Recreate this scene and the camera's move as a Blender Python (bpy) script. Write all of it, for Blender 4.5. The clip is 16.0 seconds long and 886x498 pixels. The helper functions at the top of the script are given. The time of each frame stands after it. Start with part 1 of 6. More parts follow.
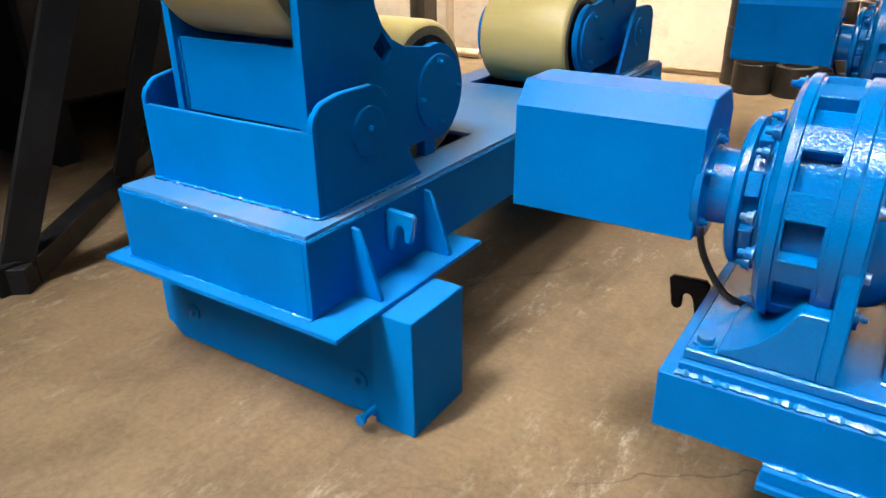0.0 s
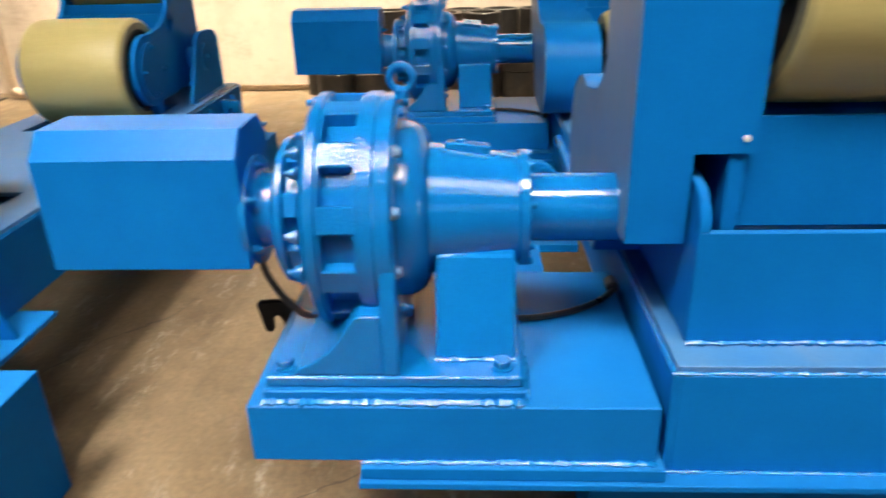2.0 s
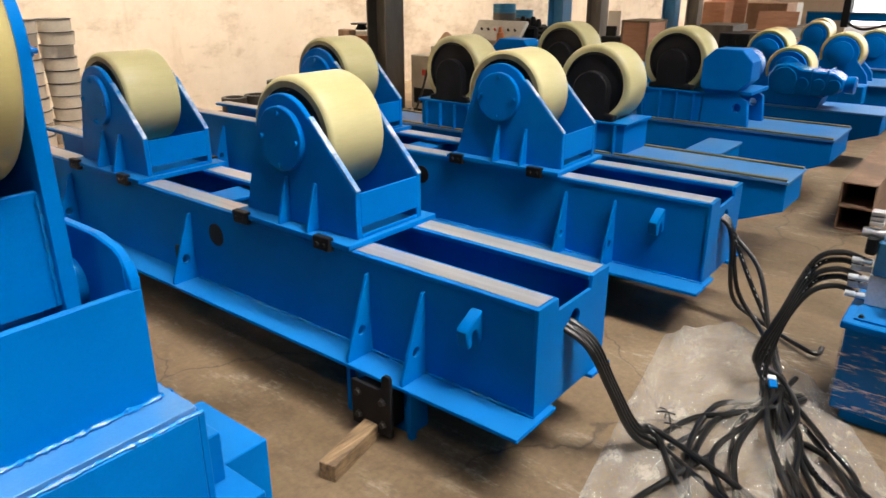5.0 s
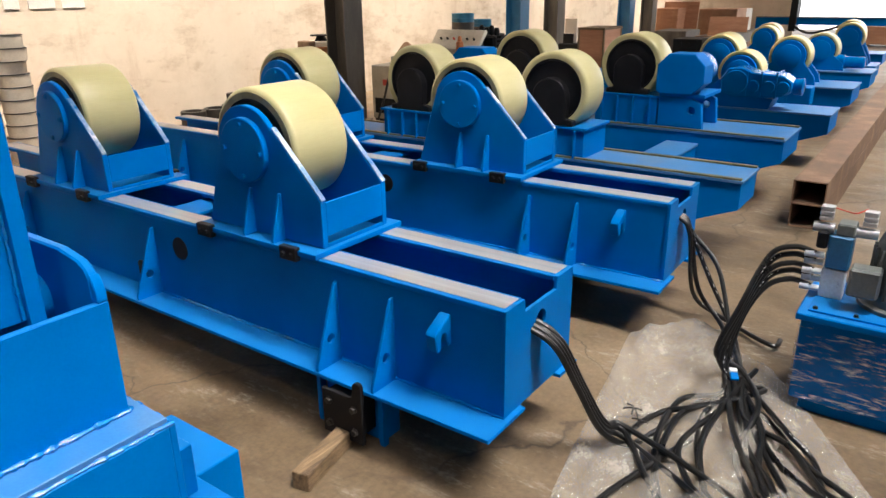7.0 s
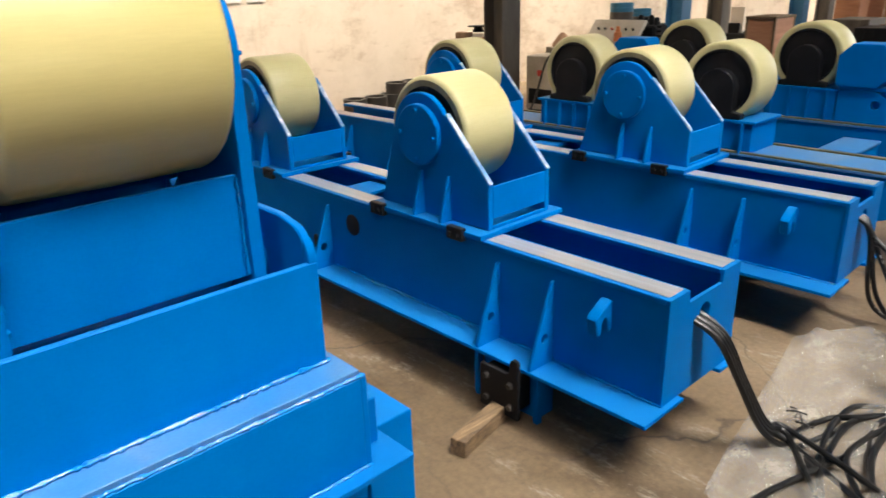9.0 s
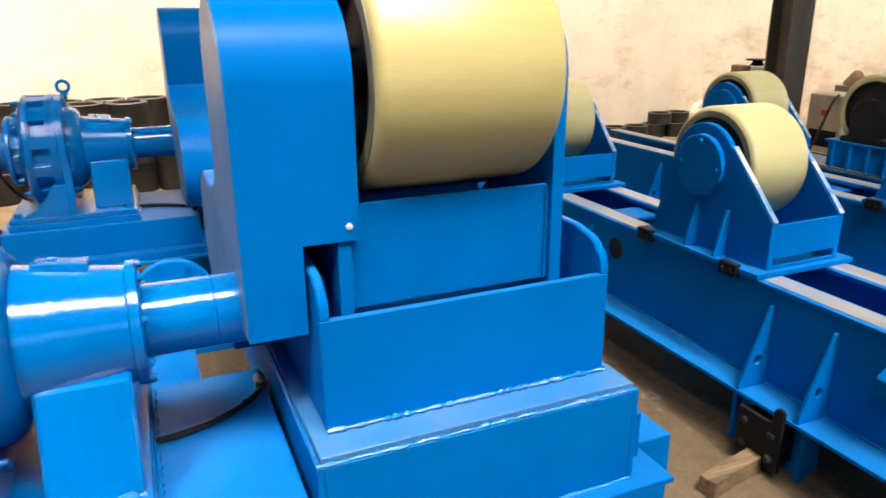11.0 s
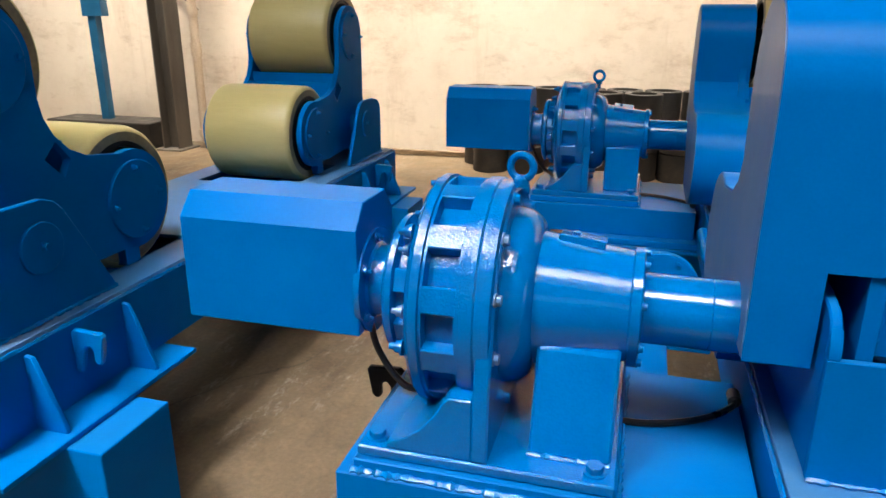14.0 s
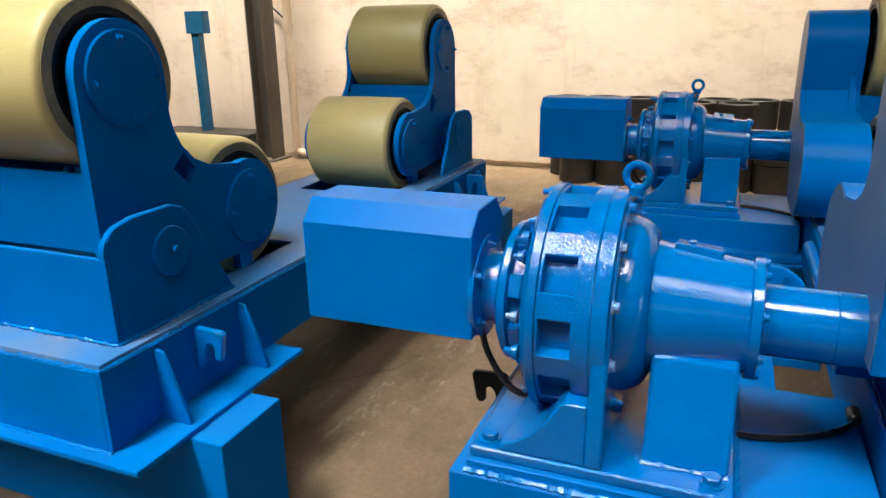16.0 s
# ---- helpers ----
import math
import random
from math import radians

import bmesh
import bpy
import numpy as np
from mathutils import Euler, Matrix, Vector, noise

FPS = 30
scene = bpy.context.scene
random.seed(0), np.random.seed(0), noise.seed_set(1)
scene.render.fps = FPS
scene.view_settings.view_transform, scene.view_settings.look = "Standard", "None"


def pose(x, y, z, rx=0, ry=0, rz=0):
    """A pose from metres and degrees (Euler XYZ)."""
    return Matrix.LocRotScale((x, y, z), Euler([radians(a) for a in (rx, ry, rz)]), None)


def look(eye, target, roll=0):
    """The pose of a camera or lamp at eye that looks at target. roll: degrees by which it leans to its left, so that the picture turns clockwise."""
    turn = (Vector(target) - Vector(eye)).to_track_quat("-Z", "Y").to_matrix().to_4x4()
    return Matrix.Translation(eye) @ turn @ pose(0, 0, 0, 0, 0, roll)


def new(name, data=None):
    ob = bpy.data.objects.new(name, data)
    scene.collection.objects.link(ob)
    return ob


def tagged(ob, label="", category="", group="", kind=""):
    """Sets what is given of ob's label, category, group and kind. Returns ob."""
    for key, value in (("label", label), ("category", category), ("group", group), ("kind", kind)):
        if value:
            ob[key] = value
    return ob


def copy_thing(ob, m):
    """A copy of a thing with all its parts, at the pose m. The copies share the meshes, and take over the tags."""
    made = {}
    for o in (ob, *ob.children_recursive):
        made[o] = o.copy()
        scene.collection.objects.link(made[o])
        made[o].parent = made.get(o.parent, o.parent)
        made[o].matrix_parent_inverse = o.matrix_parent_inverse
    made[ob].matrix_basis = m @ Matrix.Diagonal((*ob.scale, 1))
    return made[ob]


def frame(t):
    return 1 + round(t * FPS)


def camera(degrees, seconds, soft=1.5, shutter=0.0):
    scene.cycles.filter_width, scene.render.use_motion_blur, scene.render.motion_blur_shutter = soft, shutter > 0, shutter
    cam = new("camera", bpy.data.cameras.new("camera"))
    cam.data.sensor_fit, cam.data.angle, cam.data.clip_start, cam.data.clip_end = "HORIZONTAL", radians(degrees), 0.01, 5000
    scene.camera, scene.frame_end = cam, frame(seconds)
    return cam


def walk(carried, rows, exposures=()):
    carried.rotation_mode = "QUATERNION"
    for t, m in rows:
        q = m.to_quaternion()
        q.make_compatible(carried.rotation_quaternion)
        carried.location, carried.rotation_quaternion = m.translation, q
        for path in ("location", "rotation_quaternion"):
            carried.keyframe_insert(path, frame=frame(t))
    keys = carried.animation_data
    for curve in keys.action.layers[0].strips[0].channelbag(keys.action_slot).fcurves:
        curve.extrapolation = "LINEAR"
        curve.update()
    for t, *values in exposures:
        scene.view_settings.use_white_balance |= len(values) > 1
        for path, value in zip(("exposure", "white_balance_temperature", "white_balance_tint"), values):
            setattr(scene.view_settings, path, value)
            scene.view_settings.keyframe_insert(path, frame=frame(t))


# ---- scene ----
cam = camera(64.2, 16.0, 1.5, 0.4)
PATH = [
    (0, (-0.615, -1.403, 1.468), (-1.608, 0.117, 0.63), -0.6),
    (0.5, (-0.601, -1.401, 1.469), (-1.554, 0.156, 0.652), -1.0),
    (1, (-0.553, -1.373, 1.47), (-1.344, 0.288, 0.685), -1.9),
    (1.5, (-0.515, -1.347, 1.482), (-0.953, 0.433, 0.682), -1.9),
    (2, (-0.438, -1.299, 1.49), (-0.532, 0.526, 0.677), -1.5),
    (2.5, (-0.323, -1.272, 1.523), (-0.043, 0.539, 0.721), -1.9),
    (3, (-0.202, -1.218, 1.534), (0.463, 0.492, 0.737), -0.9),
    (3.5, (-0.09, -1.217, 1.528), (0.908, 0.334, 0.755), -0.8),
    (4, (0.005, -1.224, 1.524), (1.233, 0.158, 0.762), -0.0),
    (4.5, (0.066, -1.248, 1.516), (1.46, -0.018, 0.779), 0.7),
    (7, (0.042, -1.28, 1.51), (1.567, -0.186, 0.821), -0.7),
    (7.5, (0.012, -1.281, 1.515), (1.495, -0.133, 0.819), -1.4),
    (8, (-0.013, -1.274, 1.518), (1.426, -0.073, 0.821), -1.5),
    (10.5, (-0.239, -1.28, 1.513), (0.619, 0.401, 0.85), -1.4),
    (11, (-0.276, -1.286, 1.521), (0.466, 0.462, 0.895), -0.5),
    (11.5, (-0.316, -1.294, 1.52), (0.284, 0.515, 0.913), -0.2),
    (12, (-0.362, -1.296, 1.526), (-0.053, 0.582, 0.913), -0.3),
    (12.5, (-0.388, -1.292, 1.524), (-0.355, 0.607, 0.896), 1.2),
    (13, (-0.388, -1.288, 1.53), (-0.564, 0.609, 0.922), 1.0),
    (13.5, (-0.384, -1.284, 1.527), (-0.768, 0.578, 0.907), 0.6),
    (14, (-0.355, -1.275, 1.528), (-0.867, 0.551, 0.894), 0.2),
    (14.5, (-0.315, -1.282, 1.526), (-0.918, 0.521, 0.906), 0.6),
    (15, (-0.311, -1.301, 1.517), (-1.049, 0.443, 0.875), 1.0),
    (15.5, (-0.353, -1.317, 1.524), (-1.094, 0.435, 0.905), 0.1),
    (16, (-0.422, -1.341, 1.532), (-1.141, 0.425, 0.928), -0.9),
]
walk(cam, [(t, look(eye, target, roll)) for t, eye, target, roll in PATH],
     [(0.0, -0.08, 6450, 9), (2.0, -0.12, 6850, 9), (3.0, 0.0, 7000, 9), (4.5, 0.12, 6550, 11), (7.0, 0.12, 6250, 12), (8.0, 0.12, 6250, 11),
      (10.5, 0.15, 6450, 10), (11.5, 0.15, 6350, 10), (12.5, -0.25, 6250, 10), (14.0, -0.5, 6080, 10), (16.0, -0.58, 6080, 10)])

# ---- world, sun and large lights ----
world = bpy.data.worlds.new("sky")
scene.world = world
world.use_nodes = True
wn = world.node_tree
sky = wn.nodes.new("ShaderNodeTexSky")
sky.sky_type = "NISHITA"
sky.sun_disc = False
sky.sun_elevation, sky.sun_rotation = radians(38), radians(200)
wn.nodes["Background"].inputs["Strength"].default_value = 0.12
wn.links.new(sky.outputs[0], wn.nodes["Background"].inputs["Color"])


def added_light(at, towards, wide, high, watts, colour=(1.0, 0.97, 0.92), spread=180.0):
    """An added area lamp aimed at a point; spread: how far its beam fans out."""
    lamp = bpy.data.lights.new("added_light", "AREA")
    lamp.shape, lamp.size, lamp.size_y, lamp.energy, lamp.color = "RECTANGLE", wide, high, watts, colour
    lamp.spread = radians(spread)
    ob = new("added_light", lamp)
    ob.matrix_world = look(at, towards)
    return ob


# unseen lamps added overhead: short strips in front, two long ones to brighten the wall; place, size, watts, spread,
# floor spot
DAY, WARM = (1.0, 0.95, 0.87), (1.0, 0.87, 0.68)
OVERHEAD_LAMPS = [
    (-2.8, -2.2, 0.9, 6.0, 232, 52, (-1.72, 0.5), DAY),
    (0.3, -2.4, 2.6, 1.7, 38, 38, (0.1, 1.2), DAY),
    (2.4, -2.4, 0.8, 4.8, 150, 64, (2.9, 0.5), DAY),
    (7.6, -3.2, 0.8, 3.2, 205, 80, (7.6, -0.2), DAY),
    (13.0, -3.2, 0.8, 3.2, 205, 80, (13.0, -0.2), DAY),
    (18.4, -3.2, 0.8, 3.2, 205, 80, (18.4, -0.2), DAY),
    (-3.6, 4.7, 9.4, 0.4, 610, 48, (-3.6, 6.85), WARM),
    (12.6, 4.7, 21.0, 0.4, 820, 48, (12.6, 6.85), WARM),
]
for wx, wy, sx, sy, watts, fan, spot, tint in OVERHEAD_LAMPS:
    added_light((wx, wy, 6.75), (*spot, 0), sx, sy, watts, tint, fan)
# unseen high windows added in the south wall, and the gate at the far end
for wx in (-7.5, -2.5, 2.5, 7.5, 12.5, 17.5):
    added_light((wx, -8.85, 4.4), (wx, 0, 2.2), 3.4, 1.8, 2)
added_light((23.9, -0.8, 2.4), (10, -0.8, 1.2), 7.0, 4.4, 90)

# ---- materials ----


def principled(name):
    m = bpy.data.materials.new(name)
    m.use_nodes = True
    return m, m.node_tree, m.node_tree.nodes["Principled BSDF"]


def noise_tex(nt, scale, detail=4.0, rough=0.6, stretch=None):
    tc = nt.nodes.new("ShaderNodeTexCoord")
    mp = nt.nodes.new("ShaderNodeMapping")
    if stretch:
        mp.inputs["Scale"].default_value = stretch
    nt.links.new(tc.outputs["Object"], mp.inputs["Vector"])
    n = nt.nodes.new("ShaderNodeTexNoise")
    n.inputs["Scale"].default_value, n.inputs["Detail"].default_value, n.inputs["Roughness"].default_value = scale, detail, rough
    nt.links.new(mp.outputs[0], n.inputs["Vector"])
    return n.outputs["Fac"]


def ramp(nt, fac, stops):
    r = nt.nodes.new("ShaderNodeValToRGB")
    while len(r.color_ramp.elements) < len(stops):
        r.color_ramp.elements.new(0.5)
    for e, (p, c) in zip(r.color_ramp.elements, stops):
        e.position, e.color = p, (*c, 1.0)
    nt.links.new(fac, r.inputs["Fac"])
    return r.outputs["Color"]


def mix(nt, fac, a, b, kind="MIX"):
    n = nt.nodes.new("ShaderNodeMix")
    n.data_type, n.blend_type = "RGBA", kind
    for sock, v in ((n.inputs[0], fac), (n.inputs[6], a), (n.inputs[7], b)):
        if isinstance(v, (int, float)):
            sock.default_value = v
        elif isinstance(v, tuple):
            sock.default_value = (*v, 1.0)
        else:
            nt.links.new(v, sock)
    return n.outputs[2]


def bump(nt, bsdf, heights):
    last = None
    for fac, strength, dist in heights:
        b = nt.nodes.new("ShaderNodeBump")
        b.inputs["Strength"].default_value, b.inputs["Distance"].default_value = strength, dist
        nt.links.new(fac, b.inputs["Height"])
        if last:
            nt.links.new(last, b.inputs["Normal"])
        last = b.outputs["Normal"]
    nt.links.new(last, bsdf.inputs["Normal"])


def dust_and_sheen(nt, col, amount):
    """Greyer, dusty tone lying unevenly on faces that point up, their sheen put into the colour."""
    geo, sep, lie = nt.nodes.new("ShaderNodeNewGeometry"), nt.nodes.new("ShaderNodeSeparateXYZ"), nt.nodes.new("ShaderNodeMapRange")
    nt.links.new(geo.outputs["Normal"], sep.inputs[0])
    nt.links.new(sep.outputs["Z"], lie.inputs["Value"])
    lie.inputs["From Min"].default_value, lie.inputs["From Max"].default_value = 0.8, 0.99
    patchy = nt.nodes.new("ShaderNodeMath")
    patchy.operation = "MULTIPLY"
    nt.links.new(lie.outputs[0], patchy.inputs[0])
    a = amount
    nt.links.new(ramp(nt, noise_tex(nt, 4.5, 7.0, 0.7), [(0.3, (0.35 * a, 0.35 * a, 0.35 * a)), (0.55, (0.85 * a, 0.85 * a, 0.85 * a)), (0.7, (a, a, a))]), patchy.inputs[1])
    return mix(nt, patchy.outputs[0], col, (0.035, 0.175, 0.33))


def surface(name, dark, mid, light, scale=3.0, rough=(0.4, 0.6), metal=0.0, grain=60.0, relief=0.001, stretch=None, coat=0.0, spec=0.5, amp=0.12, dust_sheen=0.0, orange_peel=False):
    """A worn surface: broad tone changes, fine grain, uneven gloss and fine relief."""
    m, nt, b = principled(name)
    broad, fine = noise_tex(nt, scale, 5.0, 0.62, stretch), noise_tex(nt, grain, 0.6 if orange_peel else 3.0, 0.6, stretch)
    col = ramp(nt, broad, [(0.3, dark), (0.52, mid), (0.72, light)])
    fcol = ramp(nt, fine, [(0.3, (1 - amp, 1 - amp, 1 - amp)), (0.7, (1 + amp * 0.6, 1 + amp * 0.6, 1 + amp * 0.6))])
    col = mix(nt, 1.0, col, fcol, "MULTIPLY")
    if dust_sheen:
        col = dust_and_sheen(nt, col, dust_sheen)
    nt.links.new(col, b.inputs["Base Color"])
    r = nt.nodes.new("ShaderNodeMapRange")
    r.inputs["From Min"].default_value, r.inputs["From Max"].default_value = 0.3, 0.7
    r.inputs["To Min"].default_value, r.inputs["To Max"].default_value = rough
    nt.links.new(broad, r.inputs["Value"])
    nt.links.new(r.outputs[0], b.inputs["Roughness"])
    b.inputs["Metallic"].default_value = metal
    b.inputs["Coat Weight"].default_value = coat
    b.inputs["Coat Roughness"].default_value = 0.12
    b.inputs["Specular IOR Level"].default_value = spec
    bump(nt, b, [(fine, 0.5, relief)])
    return m


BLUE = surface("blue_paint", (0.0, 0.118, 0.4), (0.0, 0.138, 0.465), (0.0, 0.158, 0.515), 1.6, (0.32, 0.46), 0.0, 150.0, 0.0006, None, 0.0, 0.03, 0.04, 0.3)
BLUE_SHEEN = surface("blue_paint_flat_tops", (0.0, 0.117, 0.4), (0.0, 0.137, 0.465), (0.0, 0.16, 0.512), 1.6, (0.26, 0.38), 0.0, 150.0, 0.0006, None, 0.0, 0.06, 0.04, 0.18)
BLUE_GLOSS = surface("blue_gloss_paint", (0.0, 0.118, 0.39), (0.0, 0.138, 0.445), (0.0, 0.156, 0.5), 3.0, (0.05, 0.1), 0.0, 210.0, 0.0021, None, 0.0, 0.42, 0.05, 0.0, True)
BLUE_SMOOTH = surface("smooth_gloss_paint", (0.0, 0.12, 0.395), (0.0, 0.14, 0.45), (0.0, 0.158, 0.5), 3.0, (0.07, 0.15), 0.0, 180.0, 0.0008, None, 0.0, 0.5, 0.04, 0.0, True)
WELD = surface("glossy_weld_paint", (0.0, 0.15, 0.46), (0.0, 0.17, 0.52), (0.02, 0.2, 0.58), 9.0, (0.06, 0.14), 0.0, 160.0, 0.004, None, 0.3, 0.8, 0.04)
BLUE_SATIN = surface("blue_satin_bead", (0.0, 0.135, 0.42), (0.0, 0.155, 0.475), (0.01, 0.178, 0.53), 3.0, (0.1, 0.2), 0.0, 140.0, 0.003, None, 0.0, 0.6, 0.05)
NUT = surface("half_painted_nut", (0.02, 0.15, 0.4), (0.1, 0.22, 0.42), (0.36, 0.43, 0.52), 40.0, (0.25, 0.4), 0.1, 120.0, 0.0004)
# greyer blue for flat tops: dust, with their grazing sheen put into the colour
BLUE_DUSTY_SHEEN = surface("dusty_sheen_blue_paint", (0.015, 0.15, 0.42), (0.05, 0.18, 0.4), (0.13, 0.22, 0.36), 2.6, (0.36, 0.55), 0.0, 140.0, 0.0006, None, 0.0, 0.4, 0.06)
BLUE_SMEARED = surface("smeared_dusty_blue", (0.03, 0.1, 0.25), (0.07, 0.17, 0.35), (0.1, 0.21, 0.39), 5.0, (0.3, 0.5), 0.0, 140.0, 0.0006, (1, 1, 0.7), 0.0, 0.5, 0.06)
PU = surface("yellow_polyurethane", (0.47, 0.385, 0.15), (0.54, 0.45, 0.19), (0.6, 0.51, 0.24), 1.4, (0.28, 0.42), 0.0, 60.0, 0.0002, (0.4, 3, 3), 0.0, 0.4, 0.03)
PU_PALE = surface("pale_polyurethane", (0.42, 0.375, 0.18), (0.49, 0.44, 0.225), (0.55, 0.5, 0.28), 1.4, (0.28, 0.42), 0.0, 60.0, 0.0002, (0.4, 3, 3), 0.0, 0.4, 0.03)
PU_RIM = surface("grimy_tread_rim", (0.1, 0.09, 0.05), (0.2, 0.175, 0.09), (0.32, 0.28, 0.15), 7.0, (0.4, 0.6), 0.0, 90.0, 0.0006)
CHIPPED = surface("chipped_paint_edge", (0.0, 0.16, 0.47), (0.25, 0.36, 0.52), (0.72, 0.74, 0.77), 13.0, (0.15, 0.35), 0.0, 120.0, 0.001)
BLACK = surface("black_steel", (0.005, 0.0055, 0.0065), (0.008, 0.0085, 0.0105), (0.016, 0.0165, 0.018), 4.0, (0.4, 0.65), 0.0, 120.0, 0.0008, None, 0.0, 0.18)
RUBBER = surface("black_rubber", (0.006, 0.006, 0.006), (0.01, 0.01, 0.01), (0.024, 0.021, 0.018), 8.0, (0.25, 0.42), 0.0, 300.0, 0.0004)
STEEL = surface("bare_steel", (0.38, 0.38, 0.4), (0.46, 0.455, 0.47), (0.53, 0.525, 0.54), 5.0, (0.34, 0.48), 0.5, 60.0, 0.0002, (6, 0.12, 6), 0.0, 0.5, 0.08)
ZINC = surface("zinc_plated_steel", (0.52, 0.55, 0.58), (0.64, 0.67, 0.7), (0.74, 0.77, 0.8), 9.0, (0.25, 0.4), 0.15, 90.0, 0.0003)
RUST = surface("rusty_steel", (0.12, 0.07, 0.042), (0.22, 0.135, 0.085), (0.34, 0.225, 0.15), 4.0, (0.6, 0.85), 0.2, 70.0, 0.002)
DARK_CORE = surface("dark_cast_iron", (0.014, 0.013, 0.012), (0.025, 0.022, 0.02), (0.06, 0.048, 0.038), 6.0, (0.4, 0.7), 0.2, 90.0, 0.0015)
WOOD = surface("weathered_timber", (0.08, 0.05, 0.026), (0.2, 0.13, 0.068), (0.32, 0.22, 0.125), 9.0, (0.6, 0.85), 0.0, 60.0, 0.003, (0.7, 8, 8))
GREY_PAINT = surface("grey_machine_paint", (0.075, 0.082, 0.08), (0.115, 0.125, 0.12), (0.17, 0.18, 0.175), 4.0, (0.4, 0.6), 0.0, 90.0, 0.001)
COLUMN_GREY = surface("dirty_grey_paint", (0.06, 0.05, 0.04), (0.11, 0.095, 0.08), (0.18, 0.155, 0.13), 2.2, (0.5, 0.75), 0.0, 60.0, 0.0015, (2, 2, 0.4))
PIPE_CREAM = surface("dirty_cream_pipe", (0.38, 0.27, 0.18), (0.56, 0.44, 0.32), (0.68, 0.57, 0.44), 2.0, (0.45, 0.7), 0.0, 60.0, 0.001, (2, 2, 0.5))
CARTON = surface("brown_carton", (0.3, 0.16, 0.09), (0.42, 0.24, 0.14), (0.5, 0.3, 0.19), 2.4, (0.7, 0.9), 0.0, 80.0, 0.001)
BEIGE = surface("beige_cabinet_paint", (0.4, 0.36, 0.28), (0.52, 0.47, 0.38), (0.6, 0.55, 0.46), 3.0, (0.4, 0.6), 0.0, 80.0, 0.0006)
COPPER = surface("copper_wire", (0.22, 0.09, 0.04), (0.36, 0.15, 0.07), (0.5, 0.24, 0.12), 9.0, (0.35, 0.55), 0.6, 140.0, 0.001)
PALE_PLASTIC = surface("pale_plastic", (0.68, 0.6, 0.5), (0.76, 0.69, 0.59), (0.8, 0.74, 0.66), 3.0, (0.4, 0.6), 0.0, 80.0, 0.0005)
PAPER = surface("white_paper", (0.66, 0.65, 0.62), (0.72, 0.71, 0.68), (0.76, 0.75, 0.72), 4.0, (0.6, 0.8), 0.0, 80.0, 0.0002)
RED = surface("red_plastic", (0.5, 0.03, 0.02), (0.6, 0.05, 0.03), (0.65, 0.07, 0.05), 5.0, (0.3, 0.5), 0.0, 90.0, 0.0004)


